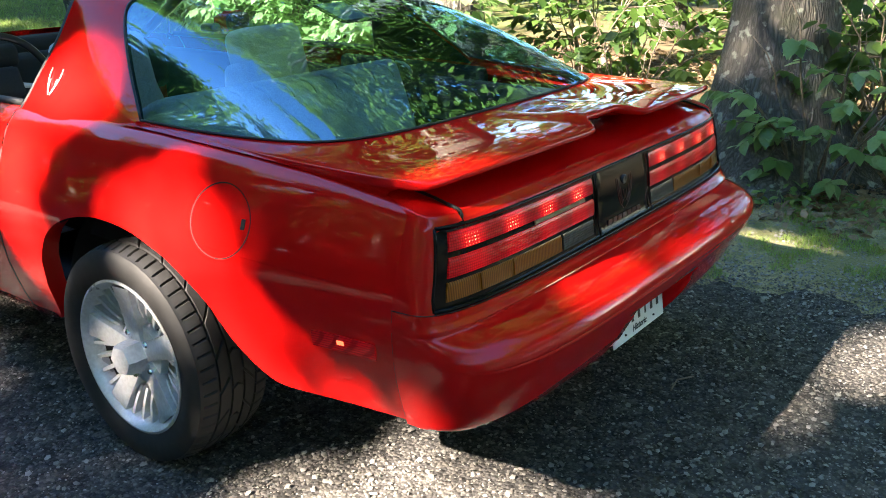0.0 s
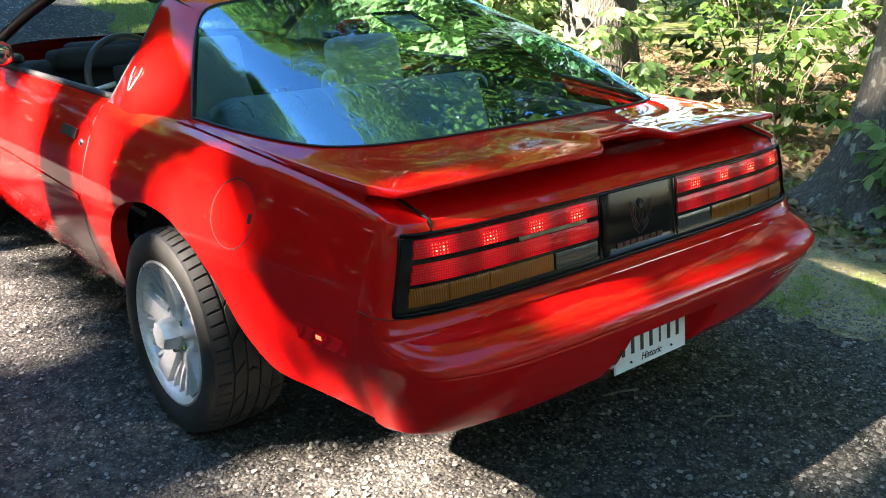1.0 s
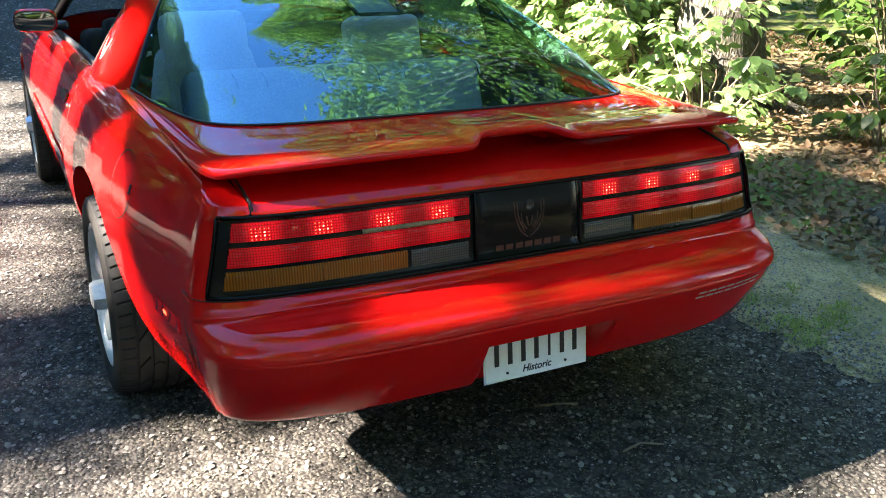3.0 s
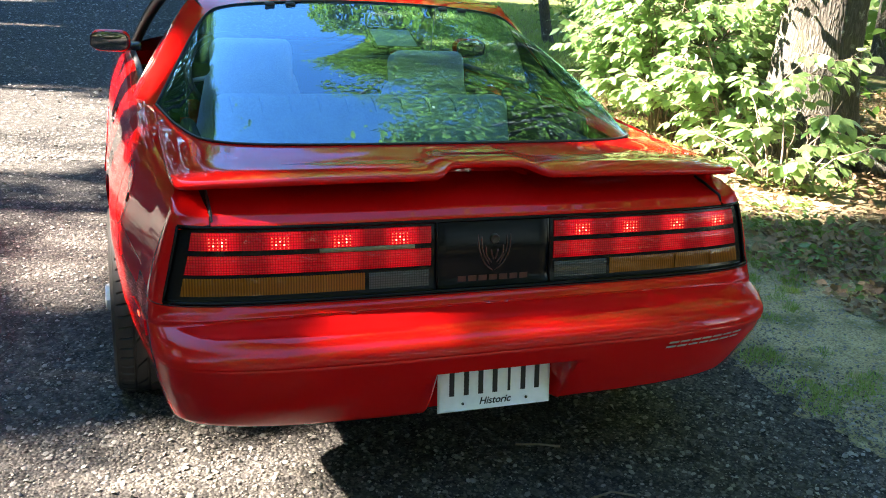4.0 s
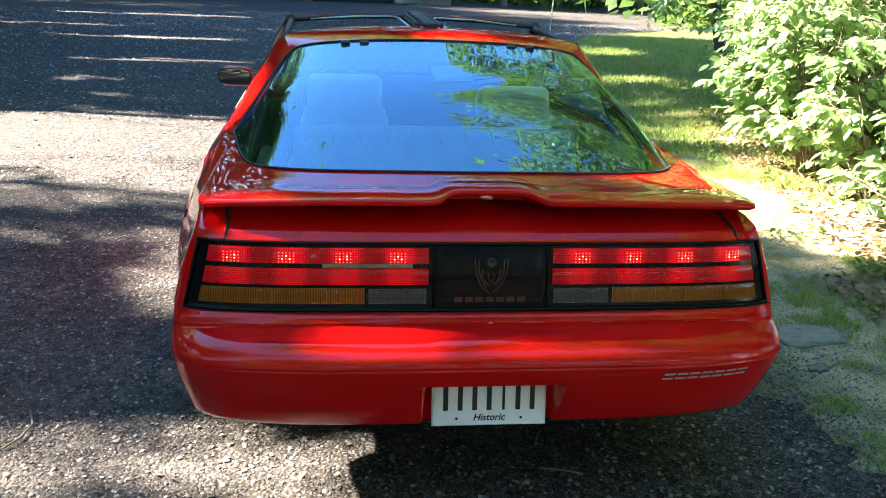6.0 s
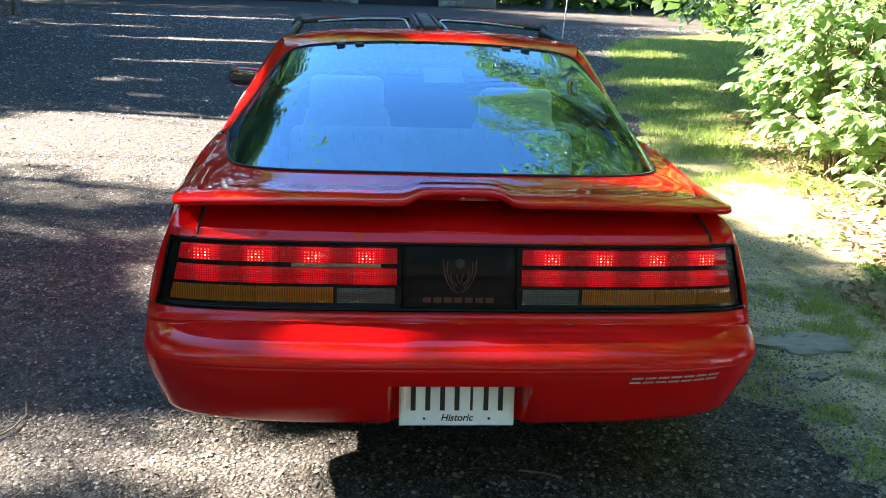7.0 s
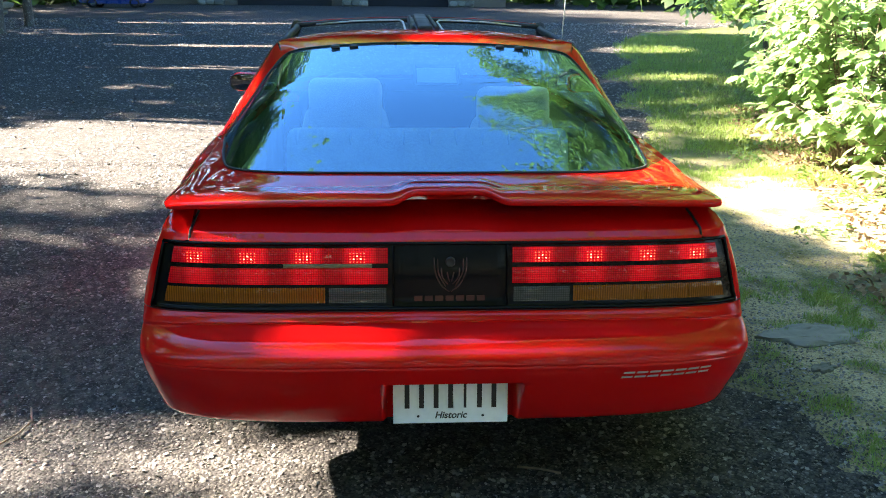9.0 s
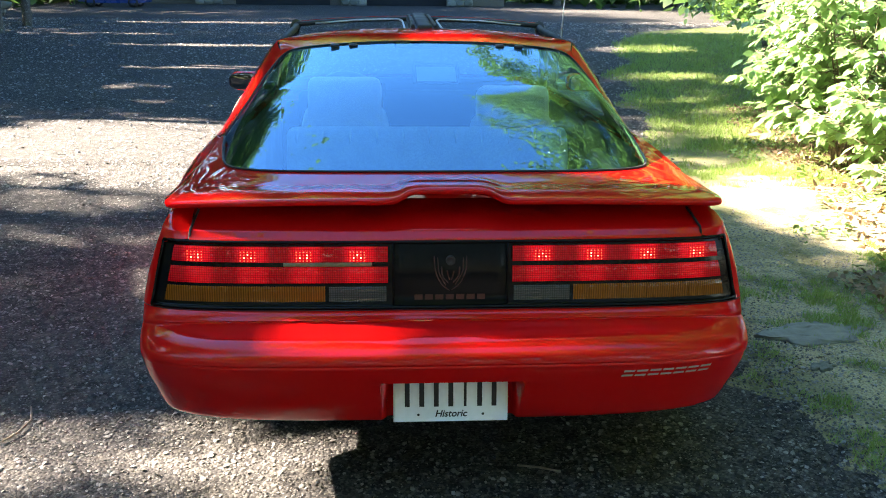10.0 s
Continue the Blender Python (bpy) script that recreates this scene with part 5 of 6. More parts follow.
def make_woods():
    # standing close to the drive
    make_tree(3.12, 0.66, 13, 0.265, "large grey-barked tree with lichen beside the driveway", (7.6, 2.4, 3.6), (0.03, 0.01), 3, None, 17000, 0.105, flare=2.5, spread=1.5, fine=True, roots=True)
    make_tree(4.2, 3.85, 14, 0.30, "large sunlit tree trunk beside a leafy shrub", (8.0, 2.6, 3.8), (0.01, 0), 5, None, 19000, 0.105, flare=1.9, spread=1.3, fine=True, roots=True)
    # unseen trees added to shade the drive from the sunny side
    sunny = ((-11.2, 2.0), (-7.6, 1.2), (-9.4, 5.6), (-12.8, 7.4), (-9.8, -2.0), (-6.6, -2.6), (-13.0, -2.5), (-11.6, 10.5))
    for i, (x, y) in enumerate(sunny):
        make_tree(x, y, 12, 0.13, "unseen tall leafy tree added across the driveway for shade", (7.0 + 0.5 * (i % 3), 3.4, 3.0), (0.01 * (i % 3 - 1), 0), 20 + i, sunlit, 9000, 0.17, sides=20)
    # an unseen broad crown added to shade the near drive and the car
    broad = make_tree(-9.6, 2.5, 7.2, 0.16, "broad dense-leaved tree on the far side of the driveway", None, (0, 0), 41, sides=20)
    n = 25000
    h = RNG.uniform(5.8, 9.2, n)
    pts = np.stack([RNG.uniform(-4.2, 3.4, n) - 1.3 * h, RNG.uniform(-2.8, 3.8, n) + 0.37 * h, h], 1)
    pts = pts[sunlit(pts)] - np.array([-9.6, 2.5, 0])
    part("crown", leaves(pts, 0.16, -0.3, False), CROWN, broad)
    for k in range(8):
        a = k * 0.8 + 0.3
        part("limb", limb((0, 0, 5.0 + 0.22 * k), (3.2 * math.cos(a), 2.4 * math.sin(a), 7.0 + 0.25 * k), 0.022, 0.008, 60 + k), BARK, broad)
    # more unseen trees, added to shade the far drive and the lawn
    for i, (x, y, h, r) in enumerate(((-12.5, 13.0, 12, 4), (-14.5, 18.5, 12.5, 4.2), (-13.5, 23, 14, 4.5), (-20, 27, 17, 5), (-20, 34, 17, 5), (-23, 40, 18, 5.5), (-25, 49, 19, 6), (-17.3, 16.4, 11, 4.2), (-22.3, 17, 11, 4.5), (-18.6, 22.4, 12, 4.5), (-23.6, 23.4, 12, 4.5), (-20.9, 29.8, 13, 4.6), (-27, 31, 13, 5), (-23.2, 37.2, 14, 5), (-23, 41, 19, 5), (-30, 39, 14, 5), (-25.5, 45.5, 15, 5), (-33.5, 47.5, 15, 5), (-13.8, 20, 16, 4.5), (-11.5, 26, 16, 4.5), (-12.5, 31, 17, 4.5), (-10.8, 17, 15, 3.5), (-21, 42, 21, 5), (-21.5, 50, 21, 5), (-23.5, 57, 22, 5.5))):
        make_tree(x, y, h + 4, 0.15, "unseen tall leafy tree added across the driveway for shade", (h, r, r * 0.85), (0, 0), 90 + i, sunlit, 3900, 0.43, sides=20)
    for i, (x, y, h) in enumerate(((-43, 66, 24), (-37, 70, 24), (-31, 64, 24), (-30, 74, 22), (-38, 78, 22), (-33, 57, 23), (-46, 74, 24), (-26, 80, 20))):
        make_tree(x, y, h + 4, 0.3, "unseen tall leafy tree added across the driveway for shade", (h, 6.5, 5.5), (0, 0), 140 + i, sunlit, 6000, 0.6, sides=20)
    # added out of view so wing and roof reflect leaves, not low sky
    for i, (x, y, h) in enumerate(((-16, 78, 27), (-6, 76, 28), (4, 78, 28), (14, 74, 27), (23, 70, 25))):
        make_tree(x, y, h + 4, 0.3, "tall leafy tree closing the far end of the driveway", (h, 7.5, 7.5), (0, 0), 160 + i, None, 6000, 0.75, sides=16)
    make_tree(7.1, 9.4, 14, 0.10, "leaning tree whose boughs hang over the driveway", (9.6, 2.9, 2.7), (-0.28, 0.0), 77, None, 21000, 0.104, sides=24, fine=True)
    make_tree(6.6, 13.5, 15, 0.10, "leaning tree whose boughs hang over the driveway", (11.5, 3.2, 3.0), (-0.22, 0.0), 78, None, 21000, 0.113, sides=24, fine=True)
    # unseen crown added overhead to darken what the bumper reflects
    make_tree(5.2, -2.2, 12, 0.12, "leaning tree whose boughs hang over the parked car", (10.5, 2.9, 1.6), (-0.46, 0.33), 120, None, 8500, 0.2, sides=20)
    # woods on the other side, over the drive's edge, and unseen ones added behind
    rest = ((6.8, 1.2), (8.0, 7.8), (7.2, 11.5), (9.6, 4.2), (10.5, 9.5), (9.0, 15.5), (12.0, 13.5), (8.4, -2.5), (11.8, 1.0), (13.5, 6), (12.5, 20), (16, 27), (19, 36), (14.5, -5), (6.0, -7.5), (1.5, -11), (-4.5, -12), (9.5, -9))
    for i, (x, y) in enumerate(rest):
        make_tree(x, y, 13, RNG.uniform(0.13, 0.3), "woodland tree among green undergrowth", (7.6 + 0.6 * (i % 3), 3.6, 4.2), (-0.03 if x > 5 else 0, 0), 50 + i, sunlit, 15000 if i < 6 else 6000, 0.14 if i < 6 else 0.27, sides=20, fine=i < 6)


def make_shrub(x, y, radius, height, count, label, leaf=0.105, seed=0, mat=None):
    """Arching stems with sprays of leaves set two by two along fine twigs."""
    shrub = new("shrub")
    shrub.location = (x, y, 0)
    tagged(shrub, label, "shrub", GROUPS.get(label, ""))
    pts, yaws, pitches, twigs = [], [], [], []
    stems = 16
    for k in range(stems):
        a = k * 2.4 + RNG.uniform(-0.4, 0.4)
        out, up = radius * RNG.uniform(0.35, 1.0), height * RNG.uniform(0.40, 1.0)
        base = Vector((0.12 * math.cos(a), 0.12 * math.sin(a), 0))
        path = [base + Vector((out * t**1.5 * math.cos(a), out * t**1.5 * math.sin(a), up * (1.35 * t - 0.35 * t * t))) + Vector((noise.noise((k, t * 3, seed)), noise.noise((k, t * 3, seed + 4)), 0)) * 0.08 for t in np.linspace(0, 1, 8)]
        part("stem", tube(path, [0.007 * (1 - 0.8 * t) + 0.002 for t in np.linspace(0, 1, 8)], 5), TWIG, shrub)
        for _ in range(max(3, count // (stems * 8))):
            t = RNG.uniform(0.12, 1.0) ** 0.8
            i = min(int(t * 7), 6)
            p = path[i].lerp(path[i + 1], t * 7 - i)
            d = a + RNG.normal(0, 0.9)
            long = radius * RNG.uniform(0.28, 0.55)
            sag = RNG.uniform(-0.15, 0.45)
            line = [p + Vector((math.cos(d), math.sin(d), 0.25 * q - sag * q * q)) * long * q for q in (0, 0.33, 0.67, 1.0)]
            twigs.append(tube(line, [0.0035, 0.0028, 0.002, 0.0012], 4))
            for n in range(9):
                q = 0.18 + 0.82 * n / 8
                side = 0 if n == 8 else (1 if n % 2 else -1)
                at = p + Vector((math.cos(d), math.sin(d), 0.25 * q - sag * q * q)) * long * q
                if at.z > 0.04:
                    pts.append(at)
                    yaws.append(d - math.pi / 2 + side * RNG.uniform(0.5, 1.1))
                    pitches.append(RNG.normal(-0.38 - sag * 0.5, 0.28))
    m = len(pts)
    pts = np.array([tuple(p) for p in pts])
    tagged(part("spray", joined(twigs), TWIG, shrub), kind="stuff")
    part("foliage", scatter(LEAF, LEAF_F, pts, leaf * RNG.uniform(0.6, 1.3, m), np.array(yaws), np.array(pitches), RNG.normal(0, 0.32, m)), mat or SHRUB, shrub)


def make_bough(x, y, foot, tip, label):
    """A slender sapling whose bough hangs out low over the grass."""
    tree = new("sapling")
    tree.location = (x, y, 0)
    tagged(tree, label, "tree")
    foot, tip = Vector(foot), Vector(tip)
    part("trunk", tube([(0, 0, -0.05), (0.02, 0, 0.8), (-0.02, 0.03, 1.7), tuple(foot), (0.05, 0.1, 3.4)], [0.04, 0.035, 0.03, 0.026, 0.012], 8), BARK, tree)
    line = [foot.lerp(tip, t) + Vector((0, 0, 0.35 * math.sin(math.pi * t))) for t in np.linspace(0, 1, 9)]
    part("limb", tube(line, [0.016 - 0.0016 * k for k in range(9)], 6), BARK, tree)
    pts, yaws, pitches = [], [], []
    for k in range(46):
        t = 0.25 + 0.75 * k / 45
        i = min(int(t * 8), 7)
        p = line[i].lerp(line[i + 1], t * 8 - i)
        d = RNG.uniform(0, 2 * math.pi)
        for n in range(8):
            q = 0.05 + 0.05 * n
            pts.append((p.x + math.cos(d) * q, p.y + math.sin(d) * q, p.z - 0.9 * q * q - 0.1 * q))
            yaws.append(d - math.pi / 2 + (1 if n % 2 else -1) * RNG.uniform(0.4, 0.9))
            pitches.append(RNG.normal(-0.7, 0.25))
    m = len(pts)
    part("foliage", scatter(LEAF * np.array([0.7, 1, 1]), LEAF_F, np.array(pts), 0.11 * RNG.uniform(0.7, 1.3, m), np.array(yaws), np.array(pitches), RNG.normal(0, 0.3, m)), SHRUB, tree)


def make_undergrowth():
    bright = "bright green broad-leaved shrub in full sun"
    make_shrub(3.62, 4.90, 0.90, 1.75, 3400, bright, 0.100, 1)
    make_shrub(4.05, 5.60, 0.95, 1.80, 2600, bright, 0.098, 2)
    make_shrub(3.45, 3.10, 0.45, 0.75, 420, "low leafy saplings at the foot of a tree", 0.105, 3)
    make_shrub(3.65, 3.95, 0.60, 1.10, 1300, bright, 0.095, 14)
    make_shrub(4.55, 5.20, 0.90, 2.05, 2500, bright, 0.100, 4)
    make_shrub(4.5, 6.6, 0.90, 1.70, 1300, "green shrub at the edge of the grass", 0.11, 5)
    make_shrub(5.2, 7.8, 1.1, 1.9, 1300, "green shrub at the edge of the grass", 0.12, 6)
    make_shrub(4.20, 2.10, 0.55, 0.85, 420, "low green undergrowth beside a tree trunk", 0.10, 7, WOODS)
    make_shrub(2.85, 0.30, 0.48, 1.10, 420, "spindly sapling with pale leaves before a tree trunk", 0.10, 8)
    make_shrub(3.45, 0.05, 0.70, 1.15, 500, "leafy sapling beside a tree trunk", 0.095, 9, WOODS)
    make_shrub(5.4, 3.1, 0.9, 1.6, 700, "green woodland undergrowth in dappled shade", 0.11, 10, WOODS)
    make_shrub(4.7, 0.6, 0.8, 1.4, 700, "green woodland undergrowth in dappled shade", 0.11, 11, WOODS)
    make_shrub(5.3, -1.2, 1.0, 1.7, 800, "green woodland undergrowth in dappled shade", 0.11, 12, WOODS)
    make_shrub(6.2, 1.8, 1.0, 1.9, 800, "green woodland undergrowth in dappled shade", 0.12, 13, WOODS)
    make_bough(5.6, 9.3, (-0.05, 0.05, 2.5), (-2.1, -0.9, 1.28), "slender sapling with a leafy bough over the grass")
    # the wood behind, too thick to count
    n = 26000
    p = np.stack([RNG.uniform(5.0, 15, n), RNG.uniform(-6, 22, n), RNG.uniform(0, 1, n) ** 1.5 * 5.5], 1)
    dens = np.array([noise.noise((a * 0.45, b * 0.45, c * 0.6)) for a, b, c in p])
    p = p[dens > 0.02]
    p = p[p[:, 0] > 5.2 + 0.28 * np.maximum(0, p[:, 1] - 6)]
    ob = part("wood_foliage", leaves(p, 0.17, -0.4), WOODS)
    tagged(ob, "dense green woodland leaves in shade and sun", "foliage", kind="stuff")
    # leaf walls added mostly out of view so the paint reflects no low sky
    n = 9000
    p = np.stack([RNG.uniform(15, 40, n), RNG.uniform(-20, 95, n), RNG.uniform(0, 1, n) * 17], 1)
    q = np.stack([RNG.uniform(-60, 60, 9 * n), RNG.uniform(80, 104, 9 * n), RNG.uniform(0, 1, 9 * n) ** 1.1 * 46], 1)
    r = np.stack([RNG.uniform(-25, 20, n), RNG.uniform(-26, -17, n), RNG.uniform(0, 1, n) * 14], 1)
    s = np.stack([RNG.uniform(-45, -28, n), RNG.uniform(-20, 95, n), RNG.uniform(0, 1, n) * 9], 1)
    w = np.stack([RNG.uniform(-27, -18, n), RNG.uniform(-24, 26, n), RNG.uniform(0, 1, n) * 11], 1)
    v = np.stack([RNG.uniform(-34, -21, n), RNG.uniform(-4, 80, n), RNG.uniform(0, 1, n)], 1)
    v[:, 2] *= np.where(v[:, 1] < 14, 7.5, 13)
    u = np.stack([RNG.uniform(11, 24, 2 * n), RNG.uniform(34, 60, 2 * n), RNG.uniform(0, 1, 2 * n) * 7], 1)
    u = u[u[:, 0] > 1.2 + 0.33 * (u[:, 1] + 2.2)]
    every = np.concatenate([p, q, r, s, w, v])
    ob = part("edge_wood", leaves(u[clear_of_glass_sky(u)], 0.42, -0.4, False), WOODS)
    tagged(ob, "shaded green leaves where the drive meets the wood", "woods", kind="stuff")
    ob = part("added_leaf_wall", leaves(every[clear_of_glass_sky(every)], 1.1, -0.4, False), WOODS)
    tagged(ob, "wall of green leaves added round the clearing, mostly unseen, to cover low sky", "woods", kind="stuff")


def ground_z(x, y):
    off = x - drive_edge(y)
    return -0.004 + (min(off, 1.2) * 0.02 if off > 0 else -0.0)


def make_floor_cover():
    # loose chips on the drive
    n = 56000
    x, y = RNG.uniform(-3.2, 3.2, n), RNG.uniform(0, 1, n) ** 1.4 * 6.5 - 0.9
    edge = np.array([drive_edge(b) for b in y])
    keep = x < edge + 1.1
    x, y = x[keep], y[keep]
    size = 0.0030 + 0.0095 * RNG.uniform(0, 1, len(x)) ** 5.0
    pts = np.stack([x, y, size * 0.25 + 0.001], 1)
    ob = part("loose_stones", scatter(BIT, BIT_F, pts, size, RNG.uniform(0, 6.3, len(x)), RNG.normal(0, 0.3, len(x)), RNG.normal(0, 0.3, len(x))), PEBBLE)
    tagged(ob, "pale loose stone chips scattered over the driveway", "stones", kind="stuff")
    # coarser stones further along the drive
    n = 45000
    y = 4.5 + RNG.uniform(0, 1, n) ** 1.6 * 34
    x = RNG.uniform(-1, 1, n) * (3.2 + 0.45 * y) - 0.08 * y
    keep = x < np.array([drive_edge(b) for b in y]) + 0.1
    x, y = x[keep], y[keep]
    size = (0.007 + 0.016 * RNG.uniform(0, 1, len(x)) ** 3) * (0.7 + y / 20)
    ob = part("far_stones", scatter(BIT, BIT_F, np.stack([x, y, size * 0.15], 1), size, RNG.uniform(0, 6.3, len(x)), RNG.normal(0, 0.3, len(x)), RNG.normal(0, 0.3, len(x))), PEBBLE)
    tagged(ob, "grey stones strewn over the far driveway", "stones", kind="stuff")
    # chips bedded in the tar where the surface is seen close
    n = 60000
    x, y = RNG.uniform(-2.1, 2.0, n), RNG.uniform(-0.75, 1.5, n)
    y = np.where(RNG.uniform(0, 1, n) < 0.25, RNG.uniform(1.5, 3.5, n), y)
    over = x - np.array([drive_edge(b) for b in y])
    keep = RNG.uniform(0, 1, n) < np.exp(-np.maximum(over + 0.05, 0) / 0.30)
    x, y = x[keep], y[keep]
    n = len(x)
    size = 0.0042 + 0.0042 * RNG.uniform(0, 1, n) ** 2
    pts = np.stack([x, y, size * 0.1], 1)
    ob = part("bedded_stones", scatter(BIT, BIT_F, pts, size, RNG.uniform(0, 6.3, n), RNG.normal(0, 0.35, n), RNG.normal(0, 0.35, n)), CHIPS)
    tagged(ob, "grey stone chips bedded in the dark driveway surface", "stones", kind="stuff")
    # grass: short tight clumps on the verge, longer and closer on the lawn beyond
    n = 240000
    y = np.where(RNG.uniform(0, 1, n) < 0.72, RNG.uniform(-1.2, 5, n), 5 + RNG.uniform(0, 1, n) ** 1.3 * 22)
    off = RNG.uniform(0.0, 1, n) ** 0.9 * (1.5 + 0.28 * np.maximum(y - 3, 0)) + 0.04
    edge = np.array([ragged_edge(b) for b in y])
    x = edge + off - 0.12
    clump = np.array([0.7 * noise.noise((a * 1.7, b * 1.7, 2)) + 0.55 * noise.noise((a * 6, b * 6, 4)) + 0.3 * noise.noise((a * 17, b * 17, 7)) for a, b in zip(x, y)])
    far = np.clip((y - 4.2) / 2.0, 0, 1)
    bare = (y > 2.5) & (y < 4.4) & (clump < 0.5)
    keep = (RNG.uniform(0, 1, n) < np.clip((clump - 0.10 + 0.5 * far) / 0.22, 0.012, 0.85)) & ~bare
    x, y, far, clump = x[keep], y[keep], far[keep], clump[keep]
    z = np.array([ground_z(a, b) for a, b in zip(x, y)])
    size = RNG.uniform(0.014, 0.038, len(x)) * (0.7 + 0.9 * np.clip(clump, 0, 0.7)) * (1 + 1.1 * far) * (1 + 0.05 * np.maximum(y, 0))
    ob = part("grass", scatter(BLADE, BLADE_F, np.stack([x, y, z], 1), size, RNG.uniform(0, 6.3, len(x)), RNG.normal(0, 0.5, len(x)), RNG.normal(0, 0.45, len(x))), GRASS)
    tagged(ob, "thin patchy grass along the driveway edge", "grass", kind="stuff")
    # grit washed from the drive over the verge
    n = 16000
    y = RNG.uniform(-0.9, 3.4, n)
    x = np.array([drive_edge(b) for b in y]) + RNG.uniform(-0.05, 1, n) ** 1 * 1.35
    size = 0.0025 + 0.009 * RNG.uniform(0, 1, n) ** 5
    ob = part("verge_grit", scatter(BIT, BIT_F, np.stack([x, y, [ground_z(a, b) + 0.002 for a, b in zip(x, y)]], 1), size, RNG.uniform(0, 6.3, n), RNG.normal(0, 0.3, n), RNG.normal(0, 0.3, n)), PEBBLE)
    tagged(ob, "grey grit strewn over the sandy verge", "grit", kind="stuff")
    # low weeds
    n = 7500
    y = RNG.uniform(-1.0, 7, n)
    x = np.array([drive_edge(b) for b in y]) + RNG.uniform(0.15, 1, n) ** 0.8 * 2.8
    keep = np.array([noise.noise((a * 2.2, b * 2.2, 11)) > 0.12 for a, b in zip(x, y)])
    x, y = x[keep], y[keep]
    z = np.array([ground_z(a, b) + 0.02 for a, b in zip(x, y)]) + RNG.uniform(0, 0.06, len(x))
    ob = part("weeds", leaves(np.stack([x, y, z], 1), 0.052, 0.05), WEED)
    tagged(ob, "low broad-leaved weeds on bare earth", "weeds", kind="stuff")
    # dead leaves
    n = 20000
    y = RNG.uniform(-2.0, 9, n)
    x = np.array([drive_edge(b) for b in y]) + 0.95 + RNG.uniform(0, 1, n) ** 1.1 * 5
    keep = np.array([noise.noise((a * 0.9, b * 0.9, 21)) > -0.25 for a, b in zip(x, y)])
    x, y = x[keep], y[keep]
    z = np.array([ground_z(a, b) + 0.012 for a, b in zip(x, y)]) + RNG.uniform(0, 0.02, len(x))
    more = 3200
    x = np.concatenate([x, RNG.uniform(2.15, 4.2, more)])
    y = np.concatenate([y, RNG.uniform(-0.9, 2.2, more)])
    z = np.concatenate([z, np.array([ground_z(a, b) + 0.012 for a, b in zip(x[-more:], y[-more:])]) + RNG.uniform(0, 0.02, more)])
    m = len(x)
    ob = part("leaf_litter", scatter(MID, MID_F, np.stack([x, y, z], 1), RNG.uniform(0.03, 0.070, m), RNG.uniform(0, 6.3, m), RNG.normal(0.1, 0.42, m), RNG.normal(0, 0.5, m)), LITTER)
    tagged(ob, "brown dead leaves carpeting the woodland floor", "leaf litter", kind="stuff")
    # single sticks and a flat stone
    for pts, r in (((( -1.44, 0.55, 0.008), (-1.40, 0.62, 0.012), (-1.39, 0.72, 0.01), (-1.42, 0.80, 0.02)), 0.0035), (((0.24, 0.345, 0.006), (0.31, 0.325, 0.008), (0.37, 0.30, 0.006)), 0.0035), (((0.33, 0.02, 0.006), (0.40, 0.03, 0.01), (0.46, 0.0, 0.006)), 0.003)):
        tagged(part("twig", tube(pts, r, 6), TWIG), "dry fallen twig lying on the driveway", "twig", "twigs on the driveway")
    for seed, (x, y), (a, b, c), turn in ((0, (1.71, 1.44), (0.225, 0.115, 0.028), 8), (5, (1.58, 1.07), (0.055, 0.036, 0.022), 30)):
        bm = bmesh.new()
        bmesh.ops.create_icosphere(bm, subdivisions=4, radius=1)
        for v in bm.verts:
            d = Vector((v.co.x, v.co.y, 0))
            f = 1 + 0.55 * noise.noise(d * 1.9 + Vector((seed, 3, 0.5))) + 0.25 * noise.noise(d * 5 + Vector((seed, 1, 0.5)))
            h = min(v.co.z, 0.40 + 0.22 * noise.noise(d * 2.2)) + 0.16 * noise.noise(v.co * 6) + 0.08 * noise.noise(v.co * 15)
            v.co = Vector((v.co.x * a * f, v.co.y * b * f, h * c))
        for f in bm.faces:
            f.smooth = True
        rock = tagged(part("rock", bm, STONE), "flat grey stone set in the grass" if seed == 0 else "small pale stone beside a flat one", "rock")
        rock.matrix_world = pose(x, y, 0.002, 0, 0, turn)


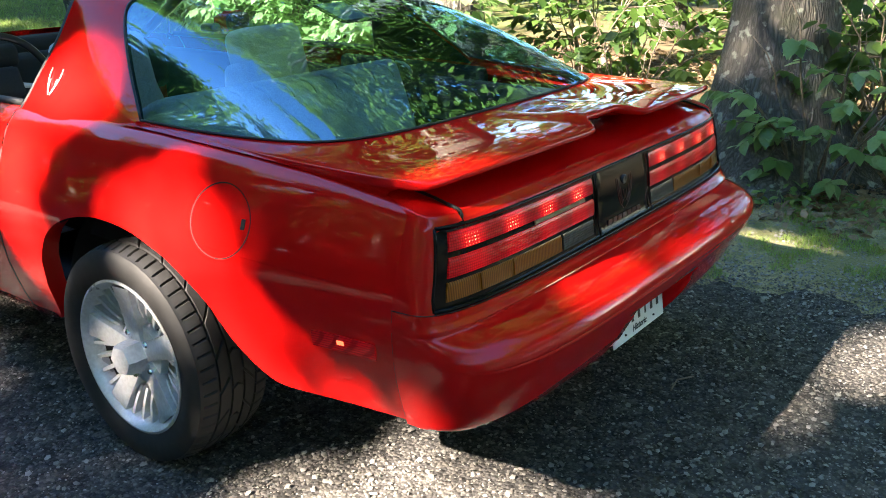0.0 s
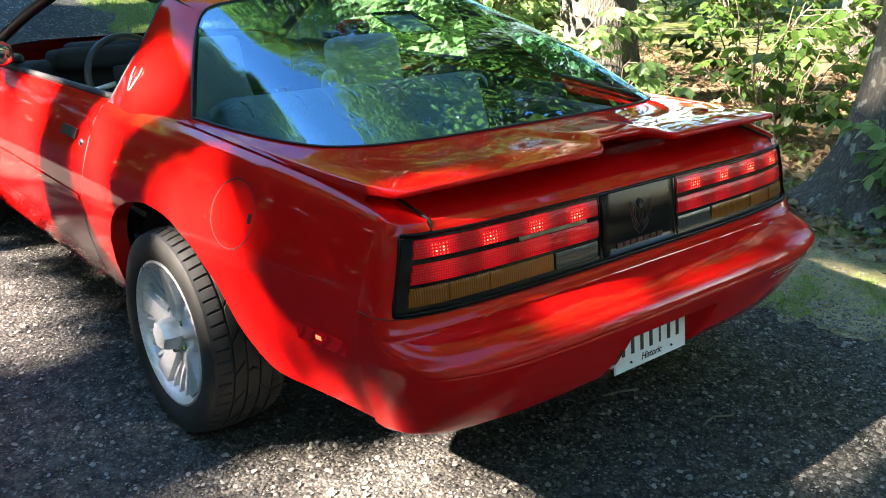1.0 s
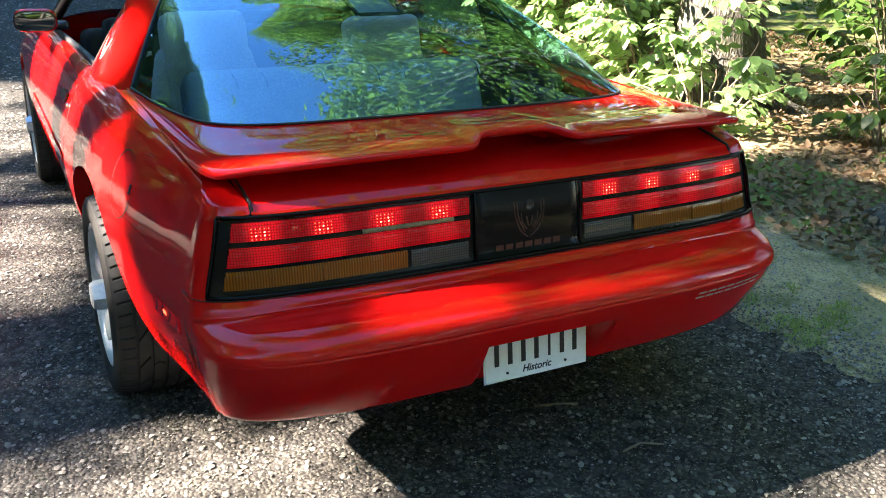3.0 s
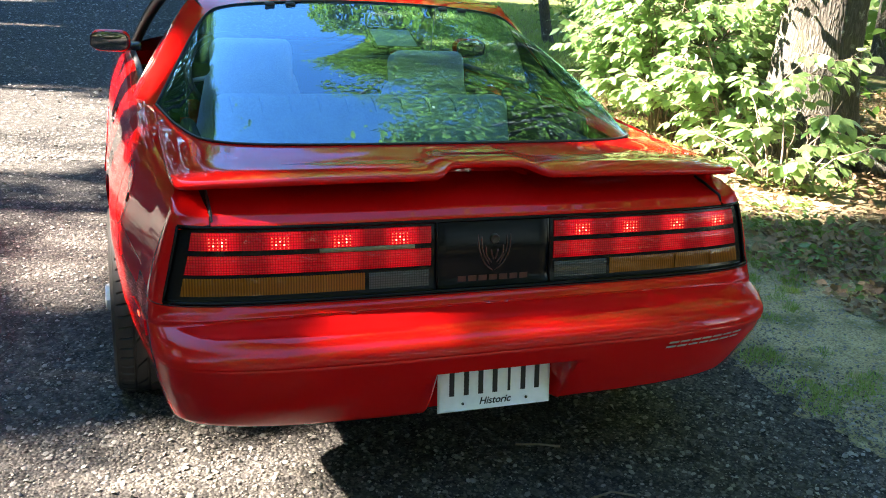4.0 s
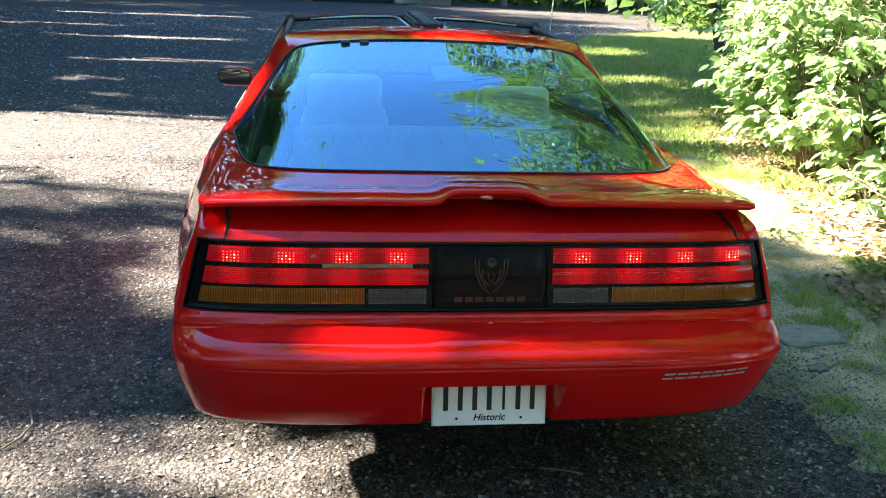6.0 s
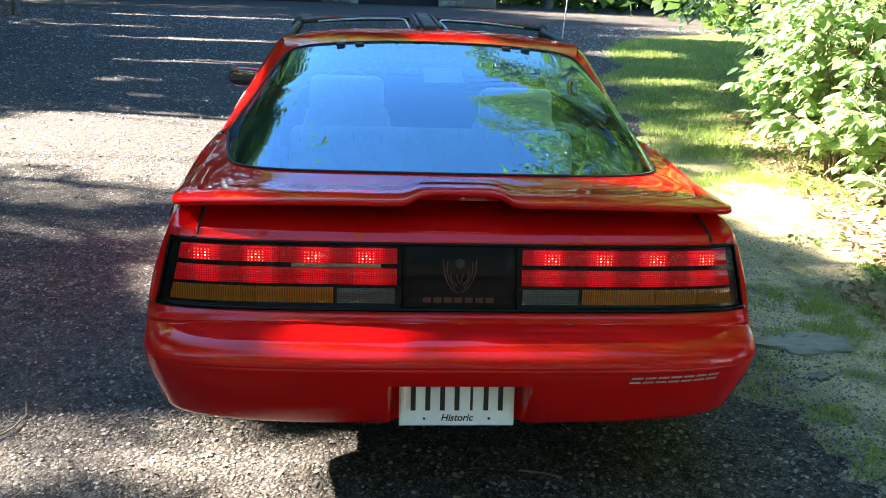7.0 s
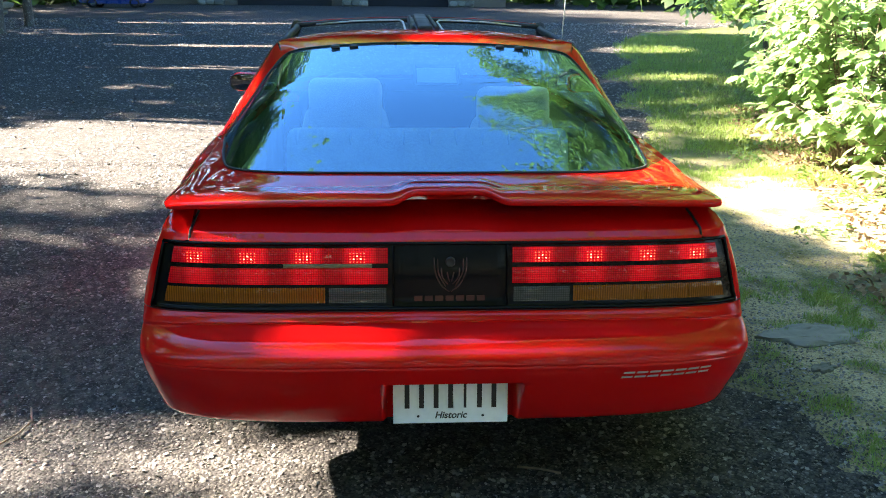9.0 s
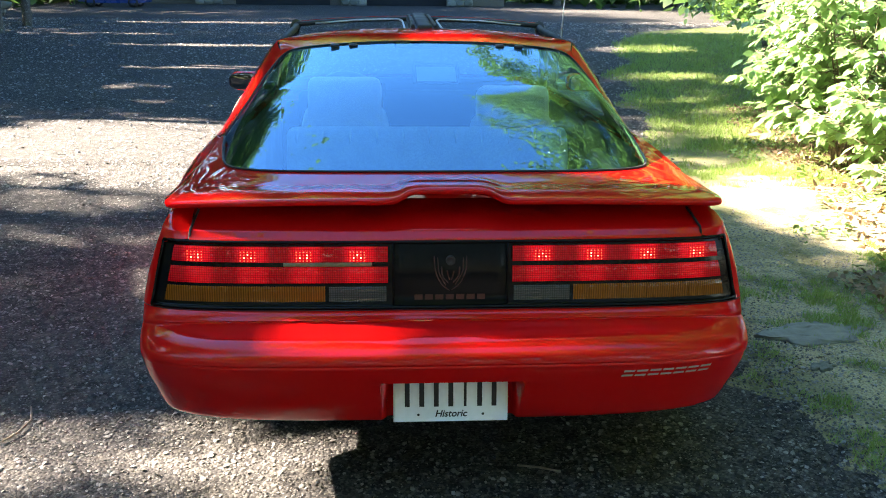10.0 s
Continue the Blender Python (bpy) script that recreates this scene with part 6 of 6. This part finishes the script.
def make_far_end():
    # dry stone wall
    wall = tagged(new("stone_wall"), "rough grey fieldstone wall", "wall", kind="structure")
    wall.location = (-17.6, 41, 0)
    part("wall_core", box(7.6, 0.5, 1.5, (-3.6, 0.1, 0.75), 0.02), STONE, wall)
    kinds = []
    for k in range(6):
        bm = bmesh.new()
        bmesh.ops.create_icosphere(bm, subdivisions=2, radius=0.5)
        for v in bm.verts:
            v.co *= 1 + 0.35 * noise.noise(v.co * 2.2 + Vector((k * 9, 0, 0)))
        me = bpy.data.meshes.new("stone")
        bm.to_mesh(me)
        bm.free()
        me.materials.append(STONE)
        kinds.append(me)
    for row in range(5):
        x = -7.3
        while x < 0.2:
            w = RNG.uniform(0.35, 0.75)
            ob = part("stone", kinds[int(RNG.integers(0, 6))], None, wall)
            ob.location, ob.scale = (x + w / 2, -0.16, 0.16 + row * 0.30), (w * 1.1, 0.42, 0.36)
            ob.rotation_euler = (RNG.uniform(-0.3, 0.3), RNG.uniform(-0.2, 0.2), 0)
            x += w * 0.98
    # house front with stone piers
    house = tagged(new("garage"), "garage front with stone piers and dark openings", "building")
    house.location = (-8, 68, 0)
    part("wall", box(30, 0.4, 5, (2, 1.2, 2.5), 0.02), TIMBER, house)
    for x in (-5.0, 5.6, 13.5):
        pier = part("pier", box(1.9, 0.9, 3.2, (x, 0, 1.6), 0.05), STONE, house, "square stone pier")
        for r in range(7):
            for c in range(3):
                ob = part("stone", kinds[int(RNG.integers(0, 6))], None, pier)
                ob.location, ob.scale = (x - 0.62 + c * 0.62, -0.46, 0.24 + r * 0.45), (0.66, 0.25, 0.5)
    for x in (0.3, 9.6):
        part("garage_door", box(7.0, 0.12, 2.6, (x, 0.92, 1.3), 0.02), DASH, house, "dark garage door")
    part("roof", box(32, 6, 0.3, (2, 3.2, 5.1), 0.05, (12, 0, 0)), TIMBER, house)
    # parked blue car, side on
    car = tagged(new("parked_car"), "blue parked car beside the stone wall", "car")
    car.location = (-17.0, 58, 0)
    rows = []
    for x, z0, z1, w in ((-2.15, 0.45, 0.70, 0.70), (-2.0, 0.30, 0.86, 0.82), (-1.3, 0.25, 0.95, 0.86), (-0.6, 0.25, 1.35, 0.86), (0.5, 0.25, 1.42, 0.86), (1.3, 0.25, 1.02, 0.86), (2.0, 0.30, 0.92, 0.82), (2.15, 0.45, 0.70, 0.72)):
        rows.append([(x, -w, z0), (x, -w, 0.62), (x, -w * 0.98, min(z1, 0.9)), (x, -w * 0.72, z1), (x, w * 0.72, z1), (x, w * 0.98, min(z1, 0.9)), (x, w, 0.62), (x, w, z0)])
    part("body", soft_edges(grid(rows), 50), BLUE, car)
    part("side_glass", box(1.7, 0.02, 0.34, (0.0, -0.80, 1.14), 0.01, (14, 0, 0)), BLACK, car)
    for x in (-1.3, 1.3):
        for y in (-0.8, 0.8):
            w = lathe([(-0.1, 0.2), (-0.1, 0.31), (0.1, 0.31), (0.1, 0.2)], 24)
            w.transform(pose(x, y, 0.31, 0, 0, 90))
            part("wheel", w, TYRE, car)


make_woods()
make_undergrowth()
make_floor_cover()
make_far_end()
